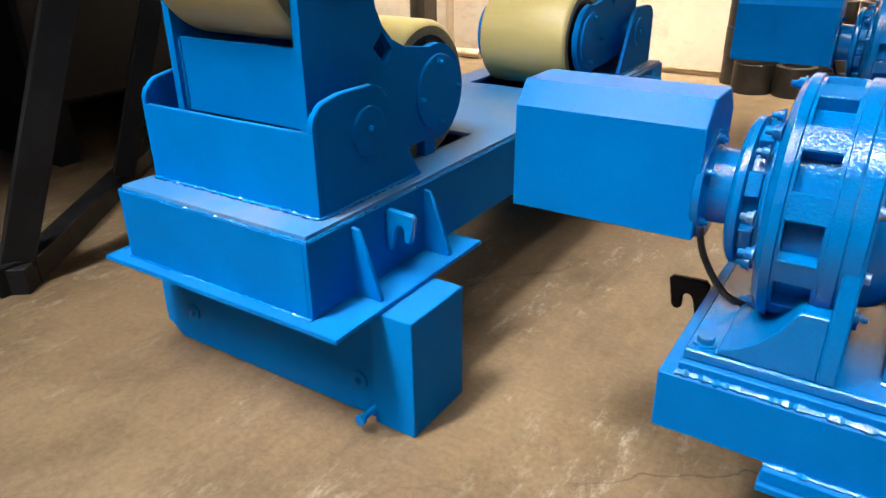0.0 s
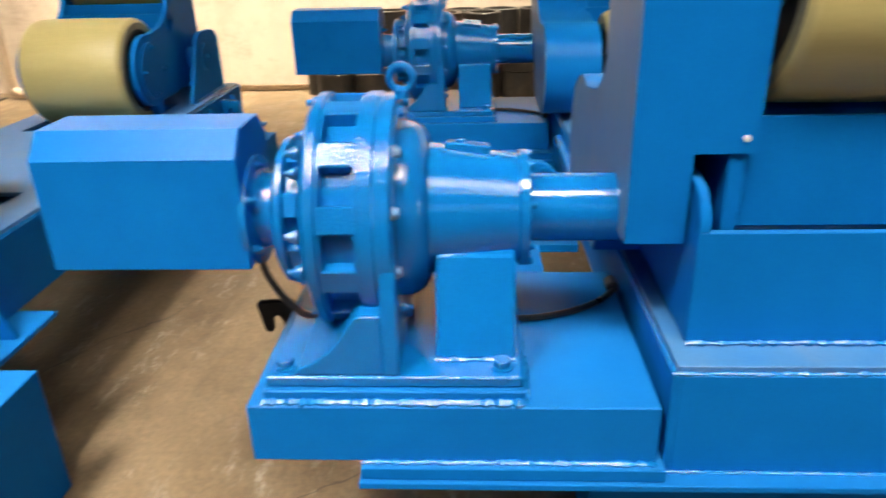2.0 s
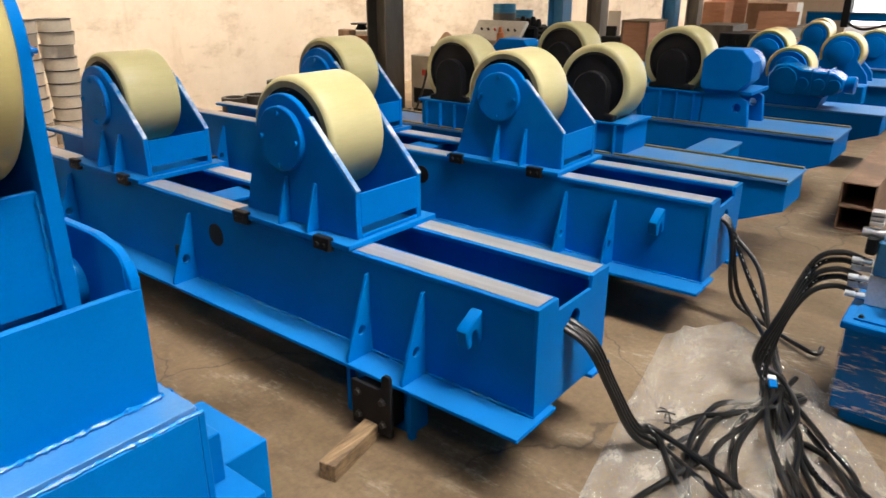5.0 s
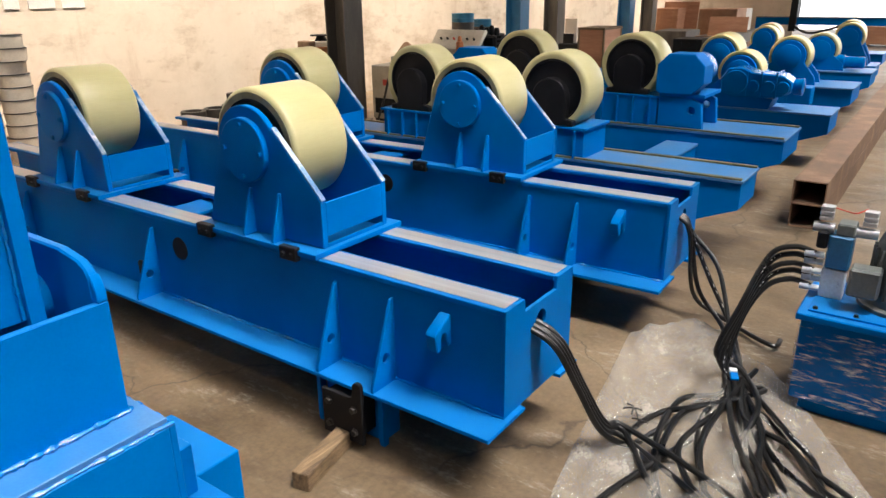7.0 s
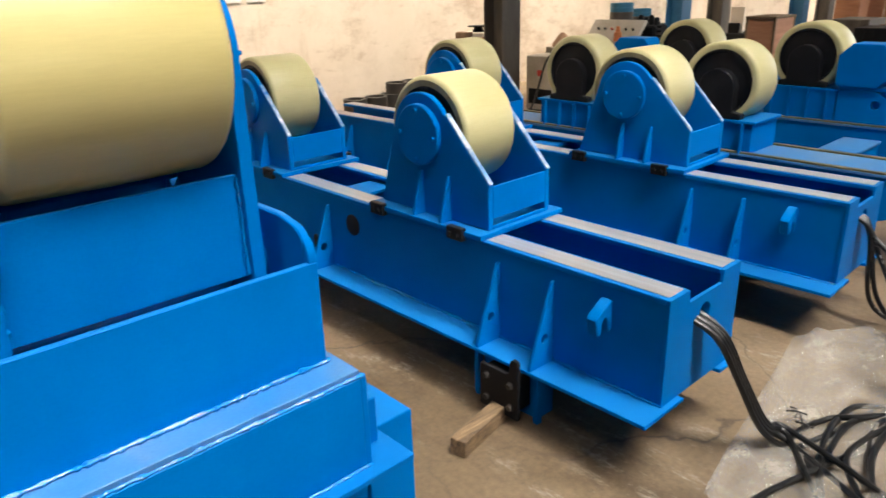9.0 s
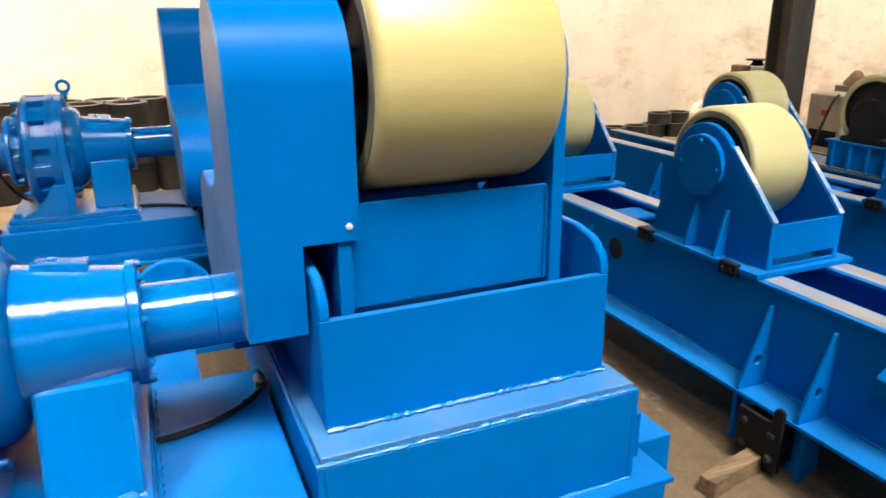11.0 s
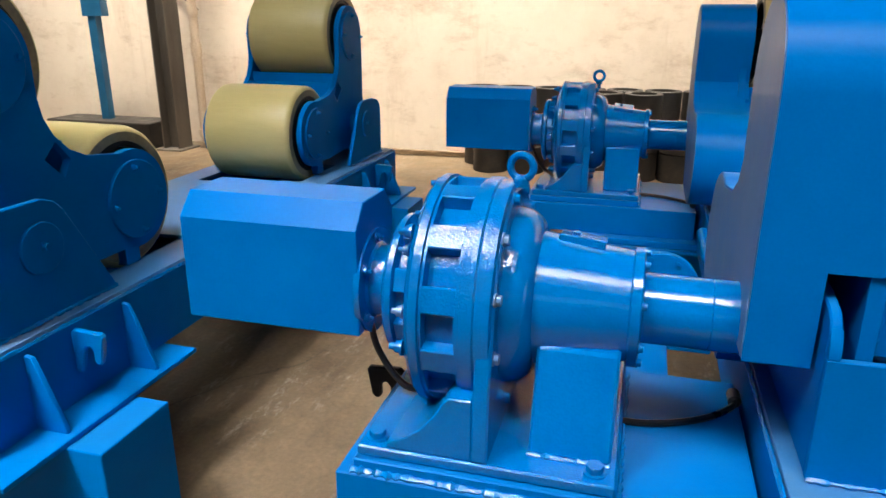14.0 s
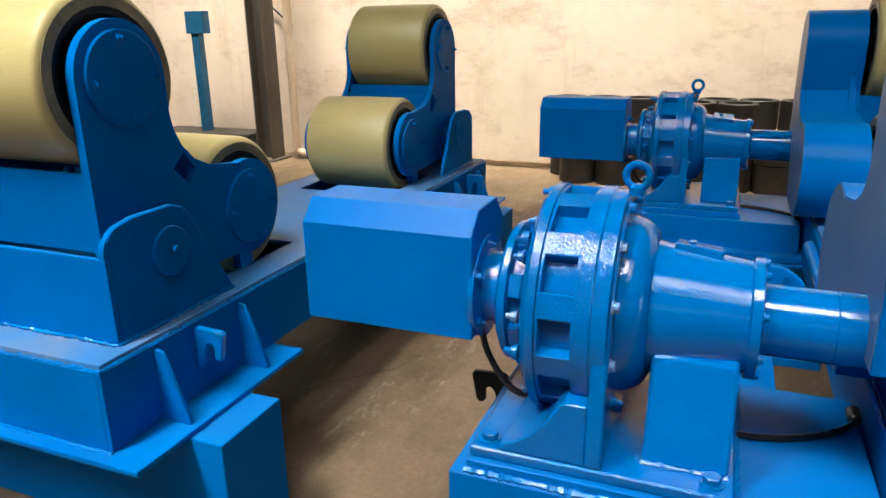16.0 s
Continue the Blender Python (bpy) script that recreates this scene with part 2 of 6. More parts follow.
def floor_material():
    m, nt, b = principled("dusty_concrete")
    big, mid, fine = noise_tex(nt, 0.55, 6.0, 0.6), noise_tex(nt, 3.2, 6.0, 0.68), noise_tex(nt, 45.0, 4.0, 0.65)
    patch = noise_tex(nt, 1.15, 7.0, 0.72, (1.3, 0.7, 1))
    scratch, where = noise_tex(nt, 9.0, 9.0, 0.8, (1.5, 0.5, 1)), noise_tex(nt, 1.3, 3.0, 0.5, (1.6, 0.6, 1))
    col = ramp(nt, big, [(0.3, (0.129, 0.089, 0.05)), (0.52, (0.184, 0.129, 0.075)), (0.72, (0.242, 0.175, 0.106))])
    col = mix(nt, 1.0, col, ramp(nt, mid, [(0.3, (0.78, 0.77, 0.76)), (0.55, (1, 1, 1)), (0.75, (1.16, 1.15, 1.13))]), "MULTIPLY")
    col = mix(nt, 1.0, col, ramp(nt, patch, [(0.36, (0.58, 0.56, 0.54)), (0.53, (1, 1, 1))]), "MULTIPLY")
    worn = nt.nodes.new("ShaderNodeMath")
    worn.operation = "MULTIPLY"
    nt.links.new(ramp(nt, scratch, [(0.53, (0, 0, 0)), (0.64, (1, 1, 1))]), worn.inputs[0])
    nt.links.new(ramp(nt, where, [(0.46, (0, 0, 0)), (0.6, (0.8, 0.8, 0.8))]), worn.inputs[1])
    col = mix(nt, worn.outputs[0], col, (0.35, 0.315, 0.26))
    col = mix(nt, 1.0, col, ramp(nt, fine, [(0.28, (0.78, 0.78, 0.78)), (0.7, (1.14, 1.14, 1.14))]), "MULTIPLY")
    # sparse thin cracks
    tc, warp, cell = nt.nodes.new("ShaderNodeTexCoord"), nt.nodes.new("ShaderNodeTexNoise"), nt.nodes.new("ShaderNodeTexVoronoi")
    warp.inputs["Scale"].default_value, warp.inputs["Detail"].default_value = 2.2, 7.0
    nt.links.new(tc.outputs["Object"], warp.inputs["Vector"])
    bend = nt.nodes.new("ShaderNodeVectorMath")
    bend.operation = "MULTIPLY_ADD"
    bend.inputs[1].default_value = (0.55, 0.55, 0.0)
    nt.links.new(warp.outputs["Color"], bend.inputs[0])
    nt.links.new(tc.outputs["Object"], bend.inputs[2])
    cell.feature = "DISTANCE_TO_EDGE"
    cell.inputs["Scale"].default_value = 0.62
    nt.links.new(bend.outputs[0], cell.inputs["Vector"])
    crack = nt.nodes.new("ShaderNodeMath")
    crack.operation = "MULTIPLY"
    nt.links.new(ramp(nt, cell.outputs["Distance"], [(0.0, (0.75, 0.75, 0.75)), (0.0045, (0, 0, 0))]), crack.inputs[0])
    nt.links.new(ramp(nt, noise_tex(nt, 0.7, 2.0, 0.5), [(0.44, (0, 0, 0)), (0.54, (1, 1, 1))]), crack.inputs[1])
    col = mix(nt, crack.outputs[0], col, (0.05, 0.036, 0.024))
    nt.links.new(col, b.inputs["Base Color"])
    r = nt.nodes.new("ShaderNodeMapRange")
    r.inputs["From Min"].default_value, r.inputs["From Max"].default_value = 0.3, 0.7
    r.inputs["To Min"].default_value, r.inputs["To Max"].default_value = 0.38, 0.7
    nt.links.new(mid, r.inputs["Value"])
    nt.links.new(r.outputs[0], b.inputs["Roughness"])
    bump(nt, b, [(mid, 0.25, 0.01), (fine, 0.3, 0.002)])
    return m


def plaster_material():
    m, nt, b = principled("stained_plaster")
    big, mid, fine = noise_tex(nt, 0.5, 6.0, 0.65), noise_tex(nt, 2.4, 7.0, 0.7), noise_tex(nt, 30.0, 4.0, 0.6)
    drip, smudge, spot = noise_tex(nt, 1.3, 6.0, 0.7, (2.6, 1, 0.35)), noise_tex(nt, 0.9, 8.0, 0.72, (0.8, 1, 1.7)), noise_tex(nt, 6.0, 4.0, 0.6, (0.7, 1, 1.4))
    col = ramp(nt, big, [(0.3, (0.56, 0.47, 0.375)), (0.5, (0.65, 0.56, 0.465)), (0.7, (0.7, 0.62, 0.525))])
    col = mix(nt, 1.0, col, ramp(nt, mid, [(0.28, (0.88, 0.85, 0.82)), (0.5, (1, 1, 1)), (0.8, (1.04, 1.04, 1.04))]), "MULTIPLY")
    col = mix(nt, 1.0, col, ramp(nt, drip, [(0.28, (0.86, 0.82, 0.78)), (0.42, (1, 1, 1))]), "MULTIPLY")
    col = mix(nt, 1.0, col, ramp(nt, smudge, [(0.33, (0.7, 0.64, 0.58)), (0.47, (1, 1, 1))]), "MULTIPLY")
    col = mix(nt, 1.0, col, ramp(nt, spot, [(0.24, (0.82, 0.78, 0.74)), (0.4, (1, 1, 1))]), "MULTIPLY")
    nt.links.new(col, b.inputs["Base Color"])
    b.inputs["Roughness"].default_value = 0.88
    bump(nt, b, [(mid, 0.3, 0.012), (fine, 0.3, 0.002)])
    return m


FLOOR, PLASTER = floor_material(), plaster_material()

# ---- mesh helpers ----
XF = Matrix.Identity(4)


def link_mesh(name, bm, material, smooth=True):
    bmesh.ops.transform(bm, matrix=XF, verts=bm.verts)
    bmesh.ops.recalc_face_normals(bm, faces=bm.faces)
    me = bpy.data.meshes.new(name)
    bm.to_mesh(me)
    bm.free()
    me.materials.append(material)
    if smooth:
        me.shade_smooth()
        me.set_sharp_from_angle(angle=radians(32))
    return new(name, me)


FLAT_AND_ROUND = {"gear_cover", "bogie_plate", "ear_plate", "side_plate", "bearing_block", "foot_flange"}


def part(name, bm, material, parent=None, label=""):
    ob = link_mesh(name, bm, material)
    if name in FLAT_AND_ROUND:
        ob.modifiers.new("even_normals", "WEIGHTED_NORMAL").keep_sharp = True
    if parent is not None:
        ob.parent = parent
        ob.matrix_parent_inverse = parent.matrix_world.inverted()
    return tagged(ob, label)


def thing(name, at, label, category, group=""):
    ob = new(name)
    ob.empty_display_size = 0.1
    ob.matrix_world = XF @ Matrix.Translation(at) if XF == Matrix.Identity(4) else Matrix.Translation(XF @ Vector(at))
    return tagged(ob, label, category, group)


def soften(bm, geom_edges, width, segments=1):
    if width > 0:
        bmesh.ops.bevel(bm, geom=geom_edges, offset=width, segments=segments, affect="EDGES", clamp_overlap=True)


def box(x0, x1, y0, y1, z0, z1, bevel=0.002, bm=None):
    out = bm or bmesh.new()
    tmp = bmesh.new()
    bmesh.ops.create_cube(tmp, size=1.0, matrix=Matrix.Translation(((x0 + x1) / 2, (y0 + y1) / 2, (z0 + z1) / 2)) @ Matrix.Diagonal((abs(x1 - x0), abs(y1 - y0), abs(z1 - z0), 1)))
    soften(tmp, tmp.edges[:], bevel)
    return merge(out, tmp)


def merge(out, tmp):
    me = bpy.data.meshes.new("tmp")
    tmp.to_mesh(me)
    tmp.free()
    out.from_mesh(me)
    bpy.data.meshes.remove(me)
    return out


AXIS = {"x": lambda a, u, v: (a, u, v), "y": lambda a, u, v: (u, a, v), "z": lambda a, u, v: (u, v, a)}


def plate(outline, axis, a, b, holes=(), bevel=0.002, bm=None):
    """A flat plate: an outline in the two other axes, with holes, between a and b along the axis."""
    out = bm or bmesh.new()
    tmp = bmesh.new()
    at = AXIS[axis]
    edges = []
    for loop in (outline, *holes):
        vs = [tmp.verts.new(at(a, u, v)) for u, v in loop]
        edges += [tmp.edges.new((vs[i], vs[(i + 1) % len(vs)])) for i in range(len(vs))]
    if holes:
        bmesh.ops.triangle_fill(tmp, use_beauty=True, use_dissolve=False, edges=edges)
    else:
        tmp.faces.new([e.verts[0] for e in edges])
    ext = bmesh.ops.extrude_face_region(tmp, geom=tmp.faces[:])
    d = Vector(at(b, 0, 0)) - Vector(at(a, 0, 0))
    bmesh.ops.translate(tmp, vec=d, verts=[g for g in ext["geom"] if isinstance(g, bmesh.types.BMVert)])
    bmesh.ops.recalc_face_normals(tmp, faces=tmp.faces)
    if bevel > 0:
        sharp = [e for e in tmp.edges if len(e.link_faces) == 2 and e.calc_face_angle(0) > 0.9]
        soften(tmp, sharp, bevel)
    return merge(out, tmp)


def arc(cu, cv, r, a0, a1, n=16):
    return [(cu + r * math.cos(radians(a0 + (a1 - a0) * i / n)), cv + r * math.sin(radians(a0 + (a1 - a0) * i / n))) for i in range(n + 1)]


def ring_pts(cu, cv, r, n=20):
    return arc(cu, cv, r, 0, 360 - 360 / n, n - 1)


def lathe(profile, axis, cu, cv, seg=48, bm=None, closed=False):
    """Turns a profile of (place along the axis, radius) round the axis through (cu, cv)."""
    out = bm or bmesh.new()
    at = AXIS[axis]
    rings = []
    for a, r in profile:
        rings.append([out.verts.new(at(a, cu + r * math.cos(2 * math.pi * i / seg), cv + r * math.sin(2 * math.pi * i / seg))) for i in range(seg)])
    pairs = list(zip(rings, rings[1:])) + ([(rings[-1], rings[0])] if closed else [])
    for p, q in pairs:
        for i in range(seg):
            j = (i + 1) % seg
            out.faces.new((p[i], p[j], q[j], q[i]))
    if not closed:
        for rg in (rings[0], rings[-1]):
            out.faces.new(rg)
    return out


def smooth_path(pts, steps=8, closed=False):
    pts = [Vector(p) for p in pts]
    n = len(pts)
    out = []
    for i in range(n if closed else n - 1):
        g = (lambda k: pts[k % n]) if closed else (lambda k: pts[min(max(k, 0), n - 1)])
        p0, p1, p2, p3 = g(i - 1), g(i), g(i + 1), g(i + 2)
        for s in range(steps):
            t = s / steps
            out.append(0.5 * ((2 * p1) + (p2 - p0) * t + (2 * p0 - 5 * p1 + 4 * p2 - p3) * t * t + (3 * p1 - p0 - 3 * p2 + p3) * t ** 3))
    if not closed:
        out.append(pts[-1])
    return out


def sweep(path, r, seg=8, closed=False, bm=None, wobble=0.0):
    out = bm or bmesh.new()
    rings, n = [], len(path)
    side = None
    for i, p in enumerate(path):
        d = (path[(i + 1) % n] - path[i - 1]) if closed else (path[min(i + 1, n - 1)] - path[max(i - 1, 0)])
        d = d.normalized() if d.length > 1e-9 else Vector((0, 0, 1))
        if side is None:
            side = d.orthogonal().normalized()
        side = (side - d * side.dot(d))
        side = side.normalized() if side.length > 1e-6 else d.orthogonal().normalized()
        up = d.cross(side)
        k = r * (1 + wobble * (random.random() - 0.5) * 2)
        rings.append([out.verts.new(p + k * (math.cos(2 * math.pi * j / seg) * side + math.sin(2 * math.pi * j / seg) * up)) for j in range(seg)])
    for a in range(n if closed else n - 1):
        p, q = rings[a], rings[(a + 1) % n]
        for j in range(seg):
            out.faces.new((p[j], p[(j + 1) % seg], q[(j + 1) % seg], q[j]))
    if not closed:
        out.faces.new(rings[0])
        out.faces.new(rings[-1])
    return out


def weld(a, b, parent, r=0.005, material=None):
    """A rippled weld bead along an edge."""
    a, b = Vector(a), Vector(b)
    n = max(8, int((b - a).length / 0.009))
    pts = [a.lerp(b, i / n) + Vector((random.uniform(-1, 1), random.uniform(-1, 1), random.uniform(-1, 1))) * 0.0012 for i in range(n + 1)]
    return part("weld_seam", sweep(pts, r, 6, wobble=0.5), material or BLUE_SATIN, parent, "glossy painted weld bead")


def hexagon(cu, cv, r, turn=0.0):
    return [(cu + r * math.cos(radians(turn + 60 * k)), cv + r * math.sin(radians(turn + 60 * k))) for k in range(6)]


def bolt(at, axis, sign, size, parent, material=None, shank=0.0, label=""):
    """A hex head on a washer, with the thread's end standing out."""
    p = dict(zip("xyz", at))
    u, v = [p[k] for k in "xyz" if k != axis]
    a = p[axis]
    bm = lathe([(a - 0.001 * sign, size * 1.25), (a + size * 0.25 * sign, size * 1.25)], axis, u, v, 14)
    plate(hexagon(u, v, size, random.uniform(0, 60)), axis, a + size * 0.25 * sign, a + size * 1.1 * sign, (), size * 0.08, bm)
    if shank:
        lathe([(a + size * 1.0 * sign, size * 0.55), (a + (size * 1.1 + shank) * sign, size * 0.5)], axis, u, v, 10, bm)
    return part("bolt", bm, material or BLUE_GLOSS, parent, label)

# ---- the hall ----
def structure(name, bm, material, label, category):
    return tagged(part(name, bm, material), label, category, kind="structure")


structure("floor", box(-16, 24, -9.2, 6.6, -0.2, 0.0, 0), FLOOR, "worn dusty brown concrete workshop floor with cracks", "floor")
structure("wall_north", box(-16, 24, 6.35, 6.6, 0.0, 7.0, 0), PLASTER, "stained cream plaster wall of the workshop", "wall")
# west and south walls and roof are unseen, dark grey to limit bounced light
structure("wall_west", box(-16.2, -16, -9.2, 6.6, 0.0, 7.0, 0), GREY_PAINT, "unseen plain grey end wall closing the hall", "wall")
gate = plate([(-9.2, 0), (6.6, 0), (6.6, 7), (-9.2, 7)], "x", 24, 24.2, [[(-4.5, 0.02), (3.0, 0.02), (3.0, 4.6), (-4.5, 4.6)]], 0)
structure("wall_east", gate, PLASTER, "end wall with a tall open gateway", "wall")
holes = [[(x - 1.7, 3.5), (x + 1.7, 3.5), (x + 1.7, 5.3), (x - 1.7, 5.3)] for x in (-7.5, -2.5, 2.5, 7.5, 12.5, 17.5)]
structure("wall_south", plate([(-16, 0), (24, 0), (24, 7), (-16, 7)], "y", -9.2, -9.0, holes, 0), GREY_PAINT, "unseen grey wall with added high windows", "wall")
slots = [[(x - u / 2, y - v / 2), (x + u / 2, y - v / 2), (x + u / 2, y + v / 2), (x - u / 2, y + v / 2)] for x, y, u, v, *_ in OVERHEAD_LAMPS]
structure("ceiling", plate([(-16, -9.2), (24, -9.2), (24, 6.6), (-16, 6.6)], "z", 6.8, 7.0, slots, 0), GREY_PAINT, "unseen grey roof with slots for the added lamps", "ceiling")

GLOW, gnt, gb = principled("overcast_daylight")
gb.inputs["Emission Color"].default_value, gb.inputs["Emission Strength"].default_value = (1.0, 0.99, 0.97, 1), 2.5
structure("backdrop", box(30.0, 30.1, -14, 14, -1, 9, 0), GLOW, "bright overcast daylight beyond the open gateway", "backdrop")
structure("ground", box(24.2, 30.0, -14, 14, -0.2, -0.004, 0), FLOOR, "pale concrete yard outside the gateway", "ground")

YM = 1.40
IDLER_YM = 1.47
PIN, UP, LOW = (0.24, 0.90), (0.238, 1.401), (0.749, 0.912)
WHEEL_R = 0.25


def lug(x, y, z, side, parent, material, s=1.0, drop=0.0, thick=0.02):
    """A hook-shaped lashing lug that stands out from a web, with its slot open below."""
    pts = [(0.0, 0.0), (0.022, 0.0), (0.04, 0.075), (0.05, 0.09), (0.062, 0.09), (0.07, 0.078), (0.07, 0.045), (0.078, 0.036), (0.09, 0.036), (0.098, 0.045), (0.112, 0.125), (0.104, 0.135), (0.012, 0.14), (0.0, 0.128)]
    return part("lashing_lug", plate([(x + u * s * side, z + (v - drop * u) * s) for u, v in pts], "y", y, y + thick, (), 0.004), material, parent)


def wheel(cx0, cx1, cy, cz, parent, tread_mat=None):
    w = cx1 - cx0
    r, e = WHEEL_R, 0.028
    prof = [(cx0 + 0.012, r - 0.055), (cx0 + 0.003, r - 0.05), (cx0, r - e)] + [(cx0 + e - e * math.cos(radians(a)), r - e + e * math.sin(radians(a))) for a in (20, 40, 60, 80)]
    prof += [(cx0 + w / 2, r + 0.002)]
    prof += [(cx1 - e + e * math.cos(radians(a)), r - e + e * math.sin(radians(a))) for a in (80, 60, 40, 20)] + [(cx1, r - e), (cx1 - 0.003, r - 0.05), (cx1 - 0.012, r - 0.055)]
    core = lathe([(cx0 + 0.04, 0.06), (cx0 + 0.04, r - 0.075), (cx0 + 0.004, r - 0.072), (cx0 + 0.004, r - 0.048), (cx1 - 0.004, r - 0.048), (cx1 - 0.004, r - 0.072), (cx1 - 0.04, r - 0.075), (cx1 - 0.04, 0.06)], "x", cy, cz, 56)
    lathe([(cx0 - 0.03, 0.06), (cx1 + 0.03, 0.06)], "x", cy, cz, 32, core)
    hub = part("wheel", core, BLACK, parent, "black steel wheel core")
    part("tread", lathe(prof, "x", cy, cz, 72, closed=True), tread_mat or PU, hub, "yellow polyurethane tread")
    for a, b in ((cx0 - 0.0015, cx0 + 0.004), (cx1 - 0.004, cx1 + 0.0015)):
        part("tread_rim", lathe([(a, r - 0.053), (a, r - 0.022), (b, r - 0.022), (b, r - 0.053)], "x", cy, cz, 64, closed=True), PU_RIM, hub, "grimy dark rim of the tread")
    return hub


def bogie_outline():
    u, l = UP, LOW
    pts = [(0.073, 0.79), (0.073, u[1])] + arc(*u, 0.165, 175, 5, 18)
    pts += [(0.403, 1.36), (0.402, 1.29), (0.412, 1.235), (0.44, 1.18), (0.49, 1.13), (0.56, 1.098), (0.63, 1.088)]
    pts += arc(*l, 0.172, 105, -95, 22) + [(0.66, 0.752), (0.55, 0.752)]
    return pts


def end_of_unit(un, bx0, bx1, ex0, ex1, px0, px1, yf, driven):
    """One end: beam end, base flange, skirt, bogie seat with ears, and the bogie with two wheels."""
    # base flange and skirt under it
    fx0, fx1 = (bx0 - 0.085, bx1 + 0.125) if not driven else (-0.69, 0.83)
    part("base_flange", box(fx0, fx1, yf - 0.045, 0.63, 0.413, 0.43, 0.002), BLUE_SHEEN, un, "thick flat base flange")
    s0, s1 = bx0 - 0.12, bx1 + 0.11
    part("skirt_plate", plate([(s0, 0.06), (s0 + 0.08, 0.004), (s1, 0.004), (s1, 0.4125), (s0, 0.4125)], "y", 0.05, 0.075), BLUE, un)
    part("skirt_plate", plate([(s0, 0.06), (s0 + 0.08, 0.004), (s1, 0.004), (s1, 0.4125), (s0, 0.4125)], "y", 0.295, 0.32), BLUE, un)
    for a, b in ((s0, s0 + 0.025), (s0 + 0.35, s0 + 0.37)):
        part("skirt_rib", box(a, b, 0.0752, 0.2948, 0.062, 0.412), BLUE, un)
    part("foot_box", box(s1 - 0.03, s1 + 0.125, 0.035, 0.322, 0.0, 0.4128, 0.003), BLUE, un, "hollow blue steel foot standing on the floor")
    for cx, cz in ((s0 + 0.17, 0.14), (s1 - 0.1, 0.13)):
        boss = part("boss", lathe([(0.0505, 0.034), (0.043, 0.034), (0.042, 0.03)], "y", cx, cz, 28), BLUE, un)
        bolt((cx, 0.042, cz), "y", -1, 0.011, boss)
    part("jack_bolt", lathe([(0.05, 0.011), (-0.03, 0.011)], "y", s1 - 0.03, 0.055, 12, plate(hexagon(s1 - 0.03, 0.055, 0.02), "y", -0.028, -0.044, (), 0.001)), BLUE_GLOSS, un)
    # gussets and lug beside the beam
    for gy in (0.07, 0.45):
        part("gusset", plate([(bx1, 0.43), (bx1 + 0.1, 0.43), (bx1 + 0.1, 0.445), (bx1 + 0.025, 0.65), (bx1, 0.655)], "y", gy, gy + 0.016), BLUE, un, "tapered welded gusset")
        if not driven:
            part("gusset", plate([(bx0, 0.43), (bx0 - 0.07, 0.43), (bx0 - 0.07, 0.445), (bx0 - 0.022, 0.65), (bx0, 0.655)], "y", gy, gy + 0.016), BLUE, un)
    if not driven:
        lug(bx1, 0.235, 0.52, 1, un, BLUE_GLOSS, 1.0)
    weld((bx0, yf - 0.003, 0.431), (bx1, yf - 0.003, 0.431), un, 0.004)
    # bogie seat
    t = 0.022
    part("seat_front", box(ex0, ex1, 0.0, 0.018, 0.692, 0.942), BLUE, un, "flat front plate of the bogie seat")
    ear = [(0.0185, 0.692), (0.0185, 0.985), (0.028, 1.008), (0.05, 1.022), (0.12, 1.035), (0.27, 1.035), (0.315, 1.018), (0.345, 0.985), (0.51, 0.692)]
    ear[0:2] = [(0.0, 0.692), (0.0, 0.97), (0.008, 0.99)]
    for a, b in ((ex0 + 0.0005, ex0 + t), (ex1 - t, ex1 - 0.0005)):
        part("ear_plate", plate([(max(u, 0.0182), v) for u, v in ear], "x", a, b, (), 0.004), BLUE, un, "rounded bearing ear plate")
        part("ear_lip", plate([(0.0, 0.942), (0.018, 0.942), (0.018, 1.0), (0.008, 0.985), (0.0, 0.965)], "x", a, b, (), 0.002), BLUE, un)
    weld((ex0, -0.003, 0.693), (ex1, -0.003, 0.693), un, 0.006)
    weld((ex1 + 0.003, 0.0, 0.693), (ex1 + 0.003, 0.5, 0.693), un, 0.006)
    # pivot
    part("pivot_shaft", lathe([(ex0 + t, 0.055), (ex1 - t, 0.055)], "x", *PIN, 32), BLUE_GLOSS, un)
    for a, sg in ((ex1, 1), (ex0, -1)):
        cap = part("pin_cap", lathe([(a - 0.003 * sg, 0.075), (a + 0.008 * sg, 0.075), (a + 0.01 * sg, 0.072)], "x", *PIN, 36), BLUE, un, "round pin cover")
        bolt((a + 0.01 * sg, PIN[0] + 0.005, PIN[1] + 0.004), "x", sg, 0.012, cap)
    # bogie side plates, cross panels, wheels
    d = [(0.44, 1.16), (0.49, 1.10), (0.455, 1.05), (0.39, 1.115)]
    for a, b in ((px0, px0 + 0.03), (px1 - 0.03, px1)):
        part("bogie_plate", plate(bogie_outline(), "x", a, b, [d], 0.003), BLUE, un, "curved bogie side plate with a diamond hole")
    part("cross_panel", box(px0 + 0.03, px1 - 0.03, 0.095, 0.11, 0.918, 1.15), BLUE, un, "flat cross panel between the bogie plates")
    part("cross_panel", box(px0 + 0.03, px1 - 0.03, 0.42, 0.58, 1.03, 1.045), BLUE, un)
    for xx in (px0 + 0.033, px1 - 0.033):
        weld((xx, 0.092, 0.925), (xx, 0.092, 1.145), un, 0.005)
